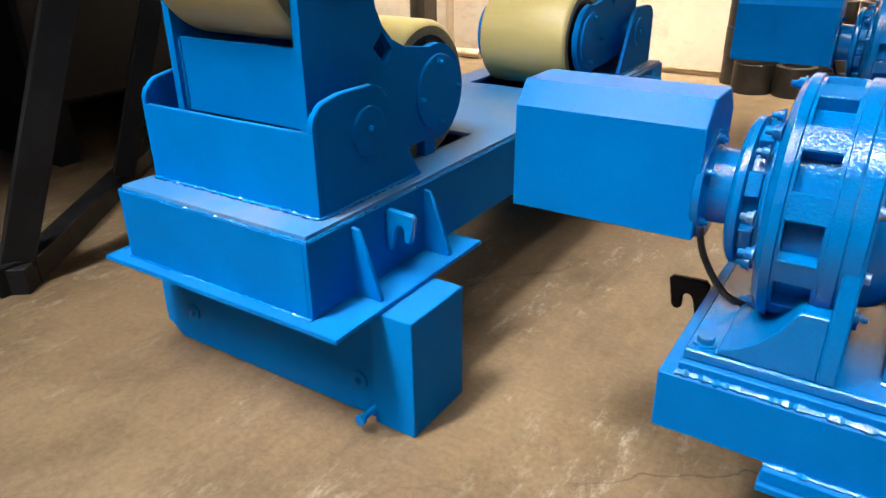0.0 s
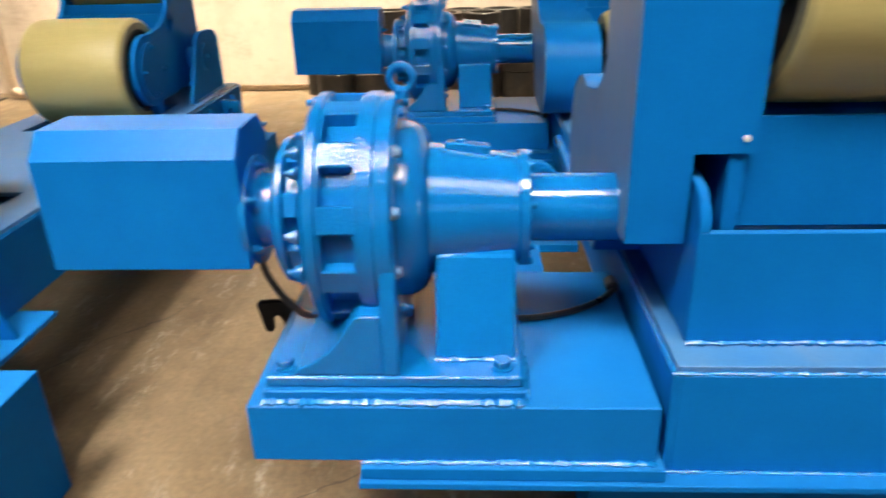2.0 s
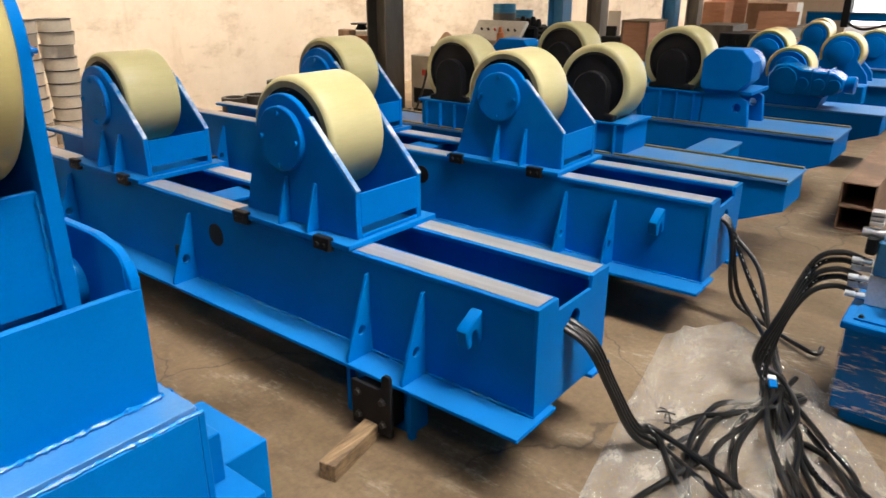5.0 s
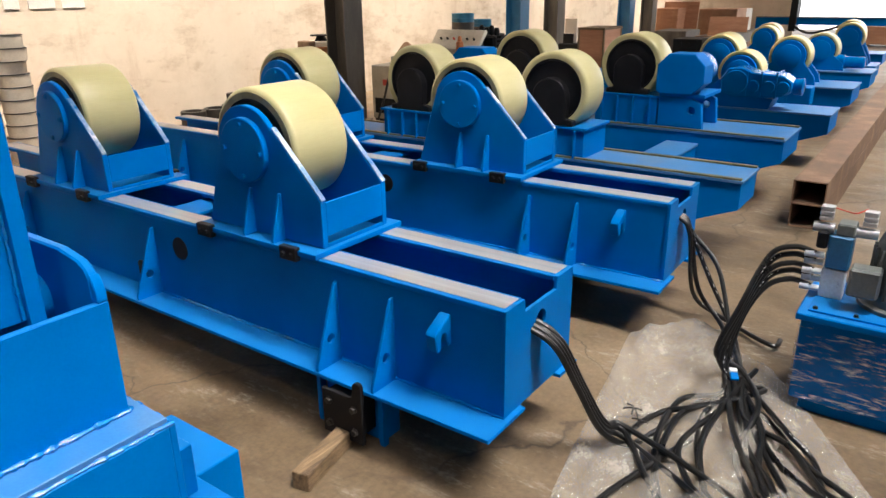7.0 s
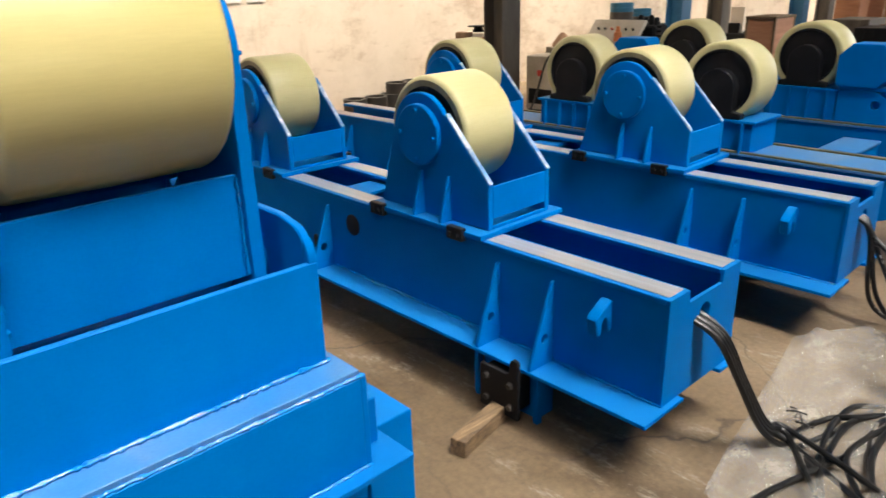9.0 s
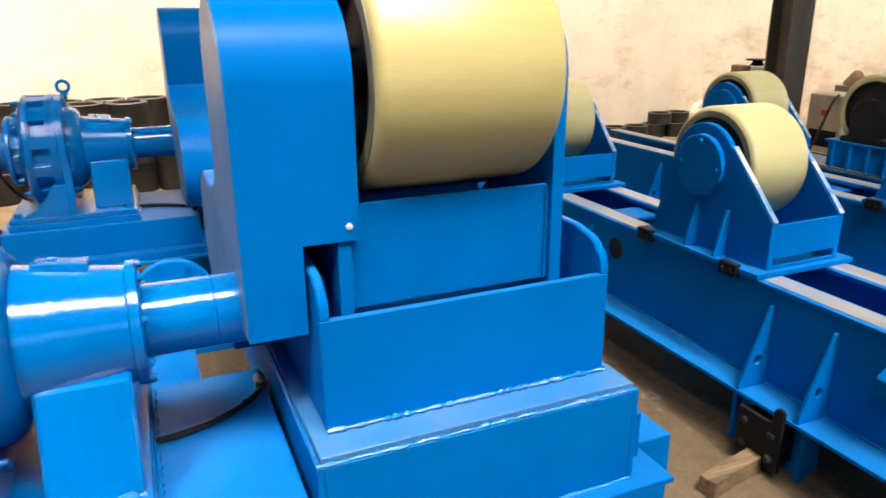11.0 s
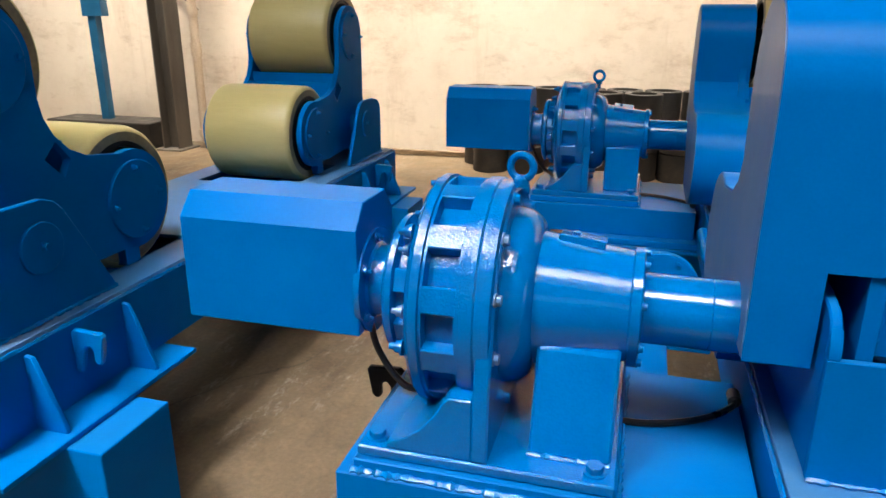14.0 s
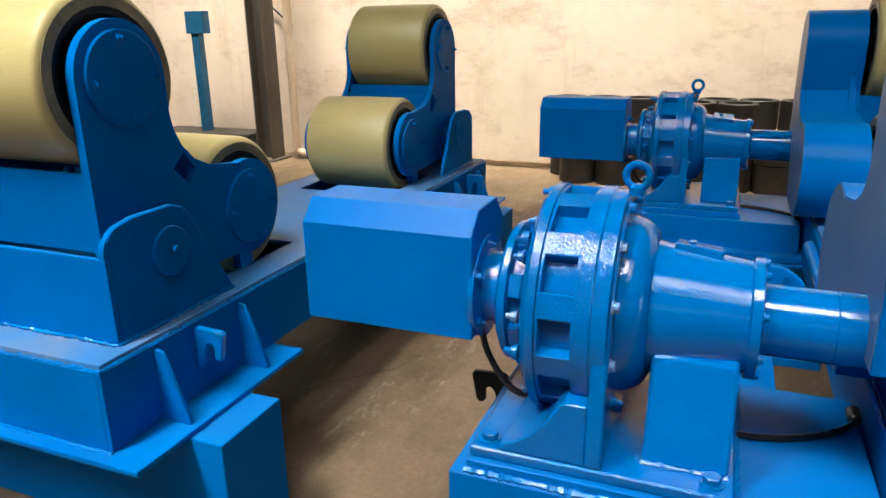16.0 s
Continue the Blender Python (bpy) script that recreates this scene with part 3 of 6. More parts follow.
    for cy, cz in (UP, LOW):
        wheel(px0 + (0.072 if driven else 0.05), px1 - (0.048 if driven else 0.04), cy, cz, un)
        for a, sg in ((px1, 1),) if driven else ((px1, 1), (px0, -1)):
            cap = part("hub_cap", lathe([(a - 0.003 * sg, 0.136), (a + 0.010 * sg, 0.136), (a + 0.012 * sg, 0.133)], "x", cy, cz, 48), BLUE, un, "round bolted hub cover")
            for ang in (4, 92, 184, 276):
                bolt((a + 0.012 * sg, cy + 0.112 * math.cos(radians(ang)), cz + 0.112 * math.sin(radians(ang))), "x", sg, 0.0105, cap, BLUE_GLOSS, 0.008)
    # upper plate is a panel; the lower one is added so the holes look dark
    for ya, za, zb in ((0.405, 1.09, 1.2), (0.486, 1.0, 1.155)):
        part("gap_plate", box(px0 + 0.0302, px1 - 0.0302, ya, ya + 0.012, za, zb), BLUE, un, "flat plate between the wheels, the lower one added to darken the diamond holes")
    part("stop_block", box(px1 - 0.045, px1 - 0.005, 0.67, 0.74, 0.6885, 0.75), BLUE, un)


def beam_of_unit(un, bx0, bx1, px0, px1, yf, ym=YM):
    """The long box beam of a unit, with slots in its top for the inner wheels."""
    yb = 2 * ym - yf
    for a, b in ((bx0, bx0 + 0.016), (bx1 - 0.016, bx1)):
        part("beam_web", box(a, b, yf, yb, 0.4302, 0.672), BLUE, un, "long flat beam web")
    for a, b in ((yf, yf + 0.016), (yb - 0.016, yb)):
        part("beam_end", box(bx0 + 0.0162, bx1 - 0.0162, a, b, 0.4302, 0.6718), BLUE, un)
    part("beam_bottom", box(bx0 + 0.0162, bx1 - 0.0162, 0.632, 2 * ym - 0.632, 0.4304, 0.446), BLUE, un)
    slots = [[(px0 + 0.02, 0.48), (px1 - 0.02, 0.48), (px1 - 0.02, 1.03), (px0 + 0.02, 1.03)]]
    slots.append([(u, 2 * ym - v) for u, v in slots[0]])
    i = 0.011
    part("top_plate", plate([(bx0 + i, yf + i), (bx1 - i, yf + i), (bx1 - i, yb - i), (bx0 + i, yb - i)], "z", 0.672, 0.688, slots, 0.0015), BLUE_DUSTY_SHEEN, un, "dusty top plate with wheel slots, its sheen put into the colour")
    weld((bx0, yf + 0.006, 0.674), (bx1, yf + 0.006, 0.674), un, 0.005)
    for xx in (bx0 + 0.006, bx1 - 0.006):
        weld((xx, yf, 0.674), (xx, yb, 0.674), un, 0.004)


def both_ends(fn, ym=YM):
    global XF
    fn()
    XF = Matrix.Translation((0, 2 * ym, 0)) @ Matrix.Diagonal((1, -1, 1, 1))
    fn()
    XF = Matrix.Identity(4)


idler = thing("turning_roll", (-2.31, 1.4, 0.0), "blue painted idler turning roll with four yellow wheels", "turning roll", "self-aligning turning rolls")
beam_of_unit(idler, -2.735, -1.893, -2.605, -2.03, -0.12, IDLER_YM)
both_ends(lambda: end_of_unit(idler, -2.735, -1.893, -2.69, -1.945, -2.605, -2.03, -0.12, False), IDLER_YM)
idler.location.y -= 0.014

drive = thing("turning_roll", (0.34, 1.4, 0.0), "blue painted motor-driven turning roll with gearboxes and yellow wheels", "turning roll", "self-aligning turning rolls")
beam_of_unit(drive, -0.045, 0.735, 0.065, 0.605, -0.095)
both_ends(lambda: end_of_unit(drive, -0.045, 0.735, 0.0, 0.693, 0.065, 0.605, -0.095, True))

GY, GZ = 0.2, 0.925


def drive_end():
    un = drive
    far = XF != Matrix.Identity(4)
    # gear cover over the two wheel gears
    u, l = UP, LOW
    front = [(0.066, 0.875), (0.066, u[1])] + arc(u[0], u[1], 0.172, 176, 6, 20)
    back = [(0.41, 1.36), (0.402, 1.28), (0.4, 1.22), (0.44, 1.165), (0.52, 1.125), (0.6, 1.112)] + arc(l[0], l[1], 0.205, 112, -80, 18) + [(0.6, 0.71), (0.42, 0.72), (0.3, 0.875)]
    hood = [(0.066, 1.083)] + front[1:] + back[:6] + arc(l[0], l[1], 0.205, 112, -80, 18) + [(0.6, 0.71), (0.45, 0.72), (0.45, 1.083)]
    cover = plate(hood, "x", -0.13, 0.112, (), 0)
    plate([(0.066, 0.891), (0.066, 1.083), (0.45, 1.083), (0.45, 0.72), (0.42, 0.72), (0.3, 0.891)], "x", -0.13, -0.008, (), 0, cover)
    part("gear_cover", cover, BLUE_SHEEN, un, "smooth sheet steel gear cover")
    side = [(0.07, 0.896), (0.07, u[1])] + arc(u[0], u[1], 0.167, 176, 6, 20) + [(0.405, 1.36), (0.397, 1.28), (0.395, 1.222), (0.436, 1.16), (0.518, 1.12), (0.6, 1.107)] + arc(l[0], l[1], 0.2, 112, -80, 18) + [(0.6, 0.715), (0.424, 0.725), (0.303, 0.896)]
    part("side_sheet", plate(side, "x", -0.1325, -0.1302, (), 0), BLUE_SMEARED, un, "dusty side sheet with dark hand smears")
    bolt((0.09, 0.066, 1.114), "y", -1, 0.006, un, ZINC, 0.0, "bright zinc cover screw")
    part("side_block", box(0.7355, 0.8, -0.035, 0.34, 0.4305, 0.56, 0.003), BLUE, un)
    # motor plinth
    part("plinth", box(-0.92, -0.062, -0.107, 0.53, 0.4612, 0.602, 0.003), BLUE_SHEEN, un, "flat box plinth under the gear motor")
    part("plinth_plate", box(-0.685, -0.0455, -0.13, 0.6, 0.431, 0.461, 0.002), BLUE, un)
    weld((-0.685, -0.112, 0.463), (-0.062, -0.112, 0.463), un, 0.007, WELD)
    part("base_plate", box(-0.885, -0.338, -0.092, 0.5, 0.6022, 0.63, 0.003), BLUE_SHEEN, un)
    weld((-0.885, -0.096, 0.605), (-0.338, -0.096, 0.605), un, 0.009, WELD)
    weld((-0.334, -0.092, 0.605), (-0.334, 0.5, 0.605), un, 0.006)
    feet = part("reducer_foot", box(-0.88, -0.342, -0.078, 0.485, 0.6302, 0.656, 0.004), BLUE_GLOSS, un, "cast base of the gear reducer")
    for bx in (-0.846, -0.385):
        for by in (-0.04, 0.44):
            bolt((bx, by, 0.656), "z", 1, 0.019, feet)
    # reducer: foot gusset, flange foot, support under the cone
    part("foot_gusset", plate([(-0.82, 0.6565), (-0.815, 0.668), (-0.78, 0.684), (-0.745, 0.71), (-0.715, 0.745), (-0.69, 0.787), (-0.68, 0.795), (-0.632, 0.795), (-0.632, 0.6565)], "y", -0.072, 0.472, (), 0.003), BLUE_GLOSS, un)
    web = [(-0.075, 0.6565), (-0.072, 0.8), (-0.045, 0.93)] + arc(GY, GZ, 0.245, 178, 2, 20) + [(0.445, 0.93), (0.472, 0.8), (0.475, 0.6565)]
    part("foot_flange", plate(web, "x", -0.632, -0.598, (), 0.004), BLUE_GLOSS, un)
    sup = [(-0.012, 0.6565), (-0.006, 0.675), (0.06, 0.87), (0.34, 0.87), (0.406, 0.675), (0.412, 0.6565)]
    part("support_foot", plate(sup, "x", -0.525, -0.355, (), 0.006), BLUE_SMOOTH, un, "sloping cast support foot")
    weld((-0.525, -0.014, 0.658), (-0.355, -0.014, 0.658), un, 0.006, WELD)
    # cycloid housing
    R = 0.262
    house = part("reducer_housing", lathe([(-0.79, 0.2), (-0.788, R - 0.03), (-0.782, R - 0.014), (-0.774, R - 0.006), (-0.77, R), (-0.752, R), (-0.75, R - 0.006), (-0.744, R - 0.006), (-0.742, R - 0.034), (-0.678, R - 0.034), (-0.676, R - 0.006), (-0.668, R - 0.006), (-0.666, R), (-0.64, R), (-0.636, R - 0.004), (-0.606, R - 0.004), (-0.602, R - 0.02), (-0.598, 0.2)], "x", GY, GZ, 72), BLUE_GLOSS, un, "ribbed round gear reducer housing in glossy blue paint")
    for k in range(12):
        a = radians(15 + 30 * k)
        rib = box(-0.748, -0.672, R - 0.045, R - 0.0062, -0.028, 0.028, 0.003)
        bmesh.ops.transform(rib, matrix=Matrix.Translation((0, GY, GZ)) @ Matrix.Rotation(a, 4, "X"), verts=rib.verts)
        part("rib", rib, BLUE_GLOSS, house)
    for k in range(12):
        a = radians(12 + 30 * k)
        y, z = GY + (R - 0.024) * math.cos(a), GZ + (R - 0.024) * math.sin(a)
        if k % 2 == 0:
            bolt((-0.788, y, z), "x", -1, 0.014, house, BLUE_GLOSS, 0.014)
        bolt((-0.6, y, z), "x", 1, 0.012, house, NUT if k in (4, 5, 6) else BLUE_GLOSS, 0.014 if k == 7 else 0.0, "partly painted nut")
    # small first stage
    r = 0.165
    first = part("first_stage", lathe([(-0.868, 0.08), (-0.866, r - 0.014), (-0.86, r - 0.004), (-0.855, r), (-0.842, r), (-0.84, r - 0.006), (-0.836, r - 0.024), (-0.81, r - 0.024), (-0.806, r - 0.004), (-0.8, r), (-0.791, r), (-0.789, 0.1)], "x", GY, GZ, 60), BLUE_GLOSS, un, "small first reducer stage")
    for k in range(8):
        a = radians(22 + 45 * k)
        rib = box(-0.837, -0.809, r - 0.03, r - 0.006, -0.026, 0.026, 0.002)
        bmesh.ops.transform(rib, matrix=Matrix.Translation((0, GY, GZ)) @ Matrix.Rotation(a, 4, "X"), verts=rib.verts)
        part("rib", rib, BLUE_GLOSS, first)
        y, z = GY + (r + 0.006) * math.cos(a + 0.39), GZ + (r + 0.006) * math.sin(a + 0.39)
        bolt((-0.808, y, z), "x", -1, 0.0125, first, NUT if k == 3 else BLUE_GLOSS, 0.012)
    part("input_neck", lathe([(-0.945, 0.122), (-0.943, 0.126), (-0.928, 0.126), (-0.926, 0.092), (-0.92, 0.086), (-0.86, 0.084)], "x", GY, GZ, 48), BLUE_GLOSS, un)
    for a in (150, 215, 95):
        bolt((-0.927, GY + 0.108 * math.cos(radians(a)), GZ + 0.108 * math.sin(radians(a))), "x", 1, 0.010, un, BLUE_GLOSS, 0.008)
    # dome and output cone
    dome = [(-0.6, 0.2)] + [(-0.6 + 0.062 * math.sin(radians(a)), 0.15 + 0.05 * math.cos(radians(a))) for a in range(0, 91, 10)]
    cone = part("output_housing", lathe(dome + [(-0.525, 0.147), (-0.347, 0.122), (-0.343, 0.131), (-0.325, 0.131), (-0.322, 0.124), (-0.318, 0.09)], "x", GY, GZ, 64), BLUE_SMOOTH, un, "conical output housing with a round shoulder")
    pad = box(-0.52, -0.42, -0.045, 0.045, 0.1, 0.146, 0.003)
    bmesh.ops.transform(pad, matrix=Matrix.Translation((0, GY, GZ)) @ Matrix.Rotation(radians(-10), 4, "X") @ Matrix.Translation((-0.46, 0, 0)) @ Matrix.Rotation(radians(6), 4, "Y") @ Matrix.Translation((0.46, 0, 0)), verts=pad.verts)
    part("name_pad", pad, BLUE_GLOSS, cone)
    bolt((-0.47, GY + 0.02, GZ + 0.143), "z", 1, 0.009, cone)
    for k in range(8):
        a = radians(22.5 + 45 * k)
        bolt((-0.322, GY + 0.12 * math.cos(a), GZ + 0.12 * math.sin(a)), "x", 1, 0.009, cone)
    part("shaft_sleeve", lathe([(-0.335, 0.07), (-0.335, 0.077), (-0.185, 0.077), (-0.183, 0.075), (-0.181, 0.077), (-0.12, 0.077)], "x", GY, GZ, 48), BLUE_SMOOTH, un, "smooth pipe sleeve over the output shaft")
    eye = [(-0.594, GY + 0.026 * math.cos(radians(a)), GZ + R + 0.03 + 0.026 * math.sin(radians(a))) for a in range(0, 360, 20)]
    ring = sweep([Vector(p) for p in eye], 0.0085, 10, True)
    bmesh.ops.rotate(ring, cent=(-0.594, GY, GZ + R + 0.04), matrix=Matrix.Rotation(radians(80), 3, "Z"), verts=ring.verts)
    lathe([(GZ + R - 0.012, 0.018), (GZ + R + 0.006, 0.016), (GZ + R + 0.012, 0.009)], "z", -0.594, GY, 16, ring)
    part("eye_bolt", ring, BLUE_GLOSS, un, "blue painted lifting eye bolt")
    # motor cover
    top = 1.147 if far else 1.13
    prof = [(0.086, 0.825), (0.086, top - 0.054), (0.136, top), (0.272, top), (0.322, top - 0.054), (0.322, 0.825)]
    cover = plate(prof, "x", -1.392 if far else -1.377, -0.934, (), 0.0025)
    part("motor_cover", cover, BLUE_SHEEN, un, "chamfered sheet steel motor cover")
    # round drum and conduit behind the plinth, fixed to the beam
    if not far:
        part("junction_drum", lathe([(1.19, 0.02), (1.19, 0.134), (1.193, 0.138), (1.222, 0.138), (1.225, 0.11), (1.3, 0.11)], "y", -0.245, 0.592, 44), BLUE, un, "round blue flanged junction drum")
        for k in range(8):
            bolt((-0.245 + 0.12 * math.cos(k * math.pi / 4 + 0.3), 1.19, 0.592 + 0.12 * math.sin(k * math.pi / 4 + 0.3)), "y", -1, 0.009, un)
        part("drum_bracket", box(-0.38, -0.2, 0.93, 1.34, 0.375, 0.392), BLUE_SHEEN, un)
        part("drum_foot", box(-0.32, -0.22, 1.2, 1.3, 0.3922, 0.475), BLUE, un)
        part("bracket_arm", box(-0.2, -0.0455, 1.2, 1.3, 0.36, 0.392), BLUE, un)
    part("conduit", lathe([(1.0, 0.018), (1.0, 0.024), (YM, 0.024)], "y", -0.066, 0.64, 16), BLUE_GLOSS, un, "thin blue conduit pipe along the beam")
    # cables and the dark lug on the plinth
    part("cable", sweep(smooth_path([(-0.935, 0.16, 0.83), (-0.915, 0.15, 0.77), (-0.87, 0.15, 0.70), (-0.82, 0.16, 0.668), (-0.7, 0.3, 0.6)], 8), 0.0085, 8), RUBBER, un, "thin black motor cable")
    part("cable", sweep(smooth_path([(-0.36, 0.249, 0.611), (-0.33, 0.248, 0.611), (-0.284, 0.253, 0.611), (-0.214, 0.276, 0.611), (-0.139, 0.322, 0.611), (-0.085, 0.378, 0.613), (-0.075, 0.41, 0.617)], 8), 0.0085, 8), RUBBER, un, "thin black motor cable")
    part("cable_gland", lathe([(0.39, 0.01), (0.397, 0.016), (0.44, 0.016), (0.447, 0.01)], "y", -0.075, 0.619, 16), RUBBER, un, "black rubber cable gland")
    lug(-0.93, 0.37, 0.462, -1, un, BLACK, 0.95)


both_ends(drive_end)


# ---- fit-up beams with sliding roller carriages ----
def fitup_beam(x0, yf, group, label):
    un = thing("roller_beam", (x0 + 0.22, yf + 1.6, 0.0), label, "roller beam", group)
    x1, yb, zb, zt = x0 + 0.445, yf + 3.95, 0.226, 0.595
    for a, b in ((x0, x0 + 0.014), (x1 - 0.014, x1)):
        part("beam_web", box(a, b, yf + 0.0142, yb, zb + 0.015, zt - 0.002), BLUE, un, "tall flat beam web")
    for a, b in ((x0 - 0.128, x0 + 0.1), (x1 - 0.1, x1 + 0.035)):
        part("lower_flange", box(a, b, yf - 0.02, yb, zb, zb + 0.0148), BLUE, un, "lower flange strip")
    for a, b in ((x0 - 0.004, x0 + 0.116), (x1 - 0.116, x1 + 0.004)):
        part("rail", box(a, b, yf + 0.0143, yb, zt - 0.0018, zt + 0.016), BLUE, un)
        part("rail_face", box(a + 0.02, b - 0.012, yf + 0.016, yb - 0.004, zt + 0.0162, zt + 0.018, 0.0008), STEEL, un, "bare machined steel rail face")
    end = [(x0 - 0.004, zb + 0.015), (x1 + 0.004, zb + 0.015), (x1 + 0.004, zt + 0.016), (x1 - 0.112, zt + 0.016), (x1 - 0.118, zt - 0.028), (x0 + 0.118, zt - 0.028), (x0 + 0.112, zt + 0.016), (x0 - 0.004, zt + 0.016)]
    part("end_plate", plate(end, "y", yf, yf + 0.014, [ring_pts((x0 + x1) / 2, 0.5, 0.034, 24)], 0.0015), BLUE, un, "end plate with a round hose hole")
    part("floor_plate", box(x0 + 0.0142, x1 - 0.0142, yf + 0.015, yb, 0.248, 0.258), BLUE, un)
    for cy in (1.725, 2.72):
        part("cross_bar", box(x0 + 0.0142, x1 - 0.0142, yf + cy, yf + cy + 0.18, 0.56, 0.576), BLUE, un)
    for gy in (0.435, 0.69, 1.79, 2.9, 3.4):
        tri = [(x0 - 0.0005, 0.2412), (x0 - 0.124, 0.2412), (x0 - 0.124, 0.26), (x0 - 0.016, 0.545), (x0 - 0.0005, 0.55)]
        holes = [ring_pts(x0 - 0.05, 0.345, 0.019, 16)]
        part("gusset", plate(tri, "y", yf + gy, yf + gy + 0.012, holes, 0.001), BLUE, un, "tapered gusset with a round hole")
    lug(x0, yf + 0.2, 0.45, -1, un, BLUE, 0.78, 0.5, 0.042)
    # no hole is cut here: a black disc paints the shade inside it
    part("hole_disc", lathe([(x0 + 0.001, 0.05), (x0 - 0.003, 0.05), (x0 - 0.004, 0.046)], "x", yf + 1.61, 0.485, 28), BLACK, un, "black disc for a round hole, its inner shade put into colour")
    part("cable_lug", box(x0 - 0.022, x0 - 0.0005, yf + 1.89, yf + 1.93, 0.3, 0.37, 0.006), BLACK, un, "black cable lug")
    weld((x0 - 0.003, yf, zb + 0.018), (x0 - 0.003, yf + 1.8, zb + 0.018), un, 0.005)
    for fy in (0.46, 2.6):
        for py in (fy - 0.022, fy + 0.272):
            part("foot_plate", plate([(x0 - 0.0505, 0.0), (x0 - 0.076, 0.0), (x0 - 0.082, 0.02), (x0 - 0.08, zb - 0.001), (x0 - 0.0505, zb - 0.001)], "y", yf + py, yf + py + 0.02, (), 0.002), BLUE, un, "upright foot plate")
        for fa, fb in ((x0 - 0.05, x0 + 0.04), (x1 - 0.04, x1 + 0.05)):
            part("foot", box(fa, fb, yf + fy, yf + fy + 0.27, 0.0, zb - 0.0005, 0.003), BLUE, un, "boxed foot under the beam")
        b0 = yf + fy + 0.015
        bracket = [(b0, 0.03), (b0 + 0.185, 0.03), (b0 + 0.185, 0.205), (b0 + 0.06, 0.205), (b0 + 0.044, 0.212), (b0 + 0.038, 0.262), (b0 + 0.026, 0.272), (b0 + 0.006, 0.27), (b0, 0.258)]
        br = part("bracket", plate(bracket, "x", x0 - 0.145, x0 - 0.129, (), 0.002), BLACK, un, "black bolted foot bracket with a hooked top")
        part("spacer", box(x0 - 0.1288, x0 - 0.0506, b0 + 0.02, b0 + 0.165, 0.05, 0.2), BLACK, br)
        for by in (0.035, 0.15):
            for bz in (0.075, 0.165):
                bolt((x0 - 0.145, b0 + by, bz), "x", -1, 0.012, br, DARK_CORE)
    return un


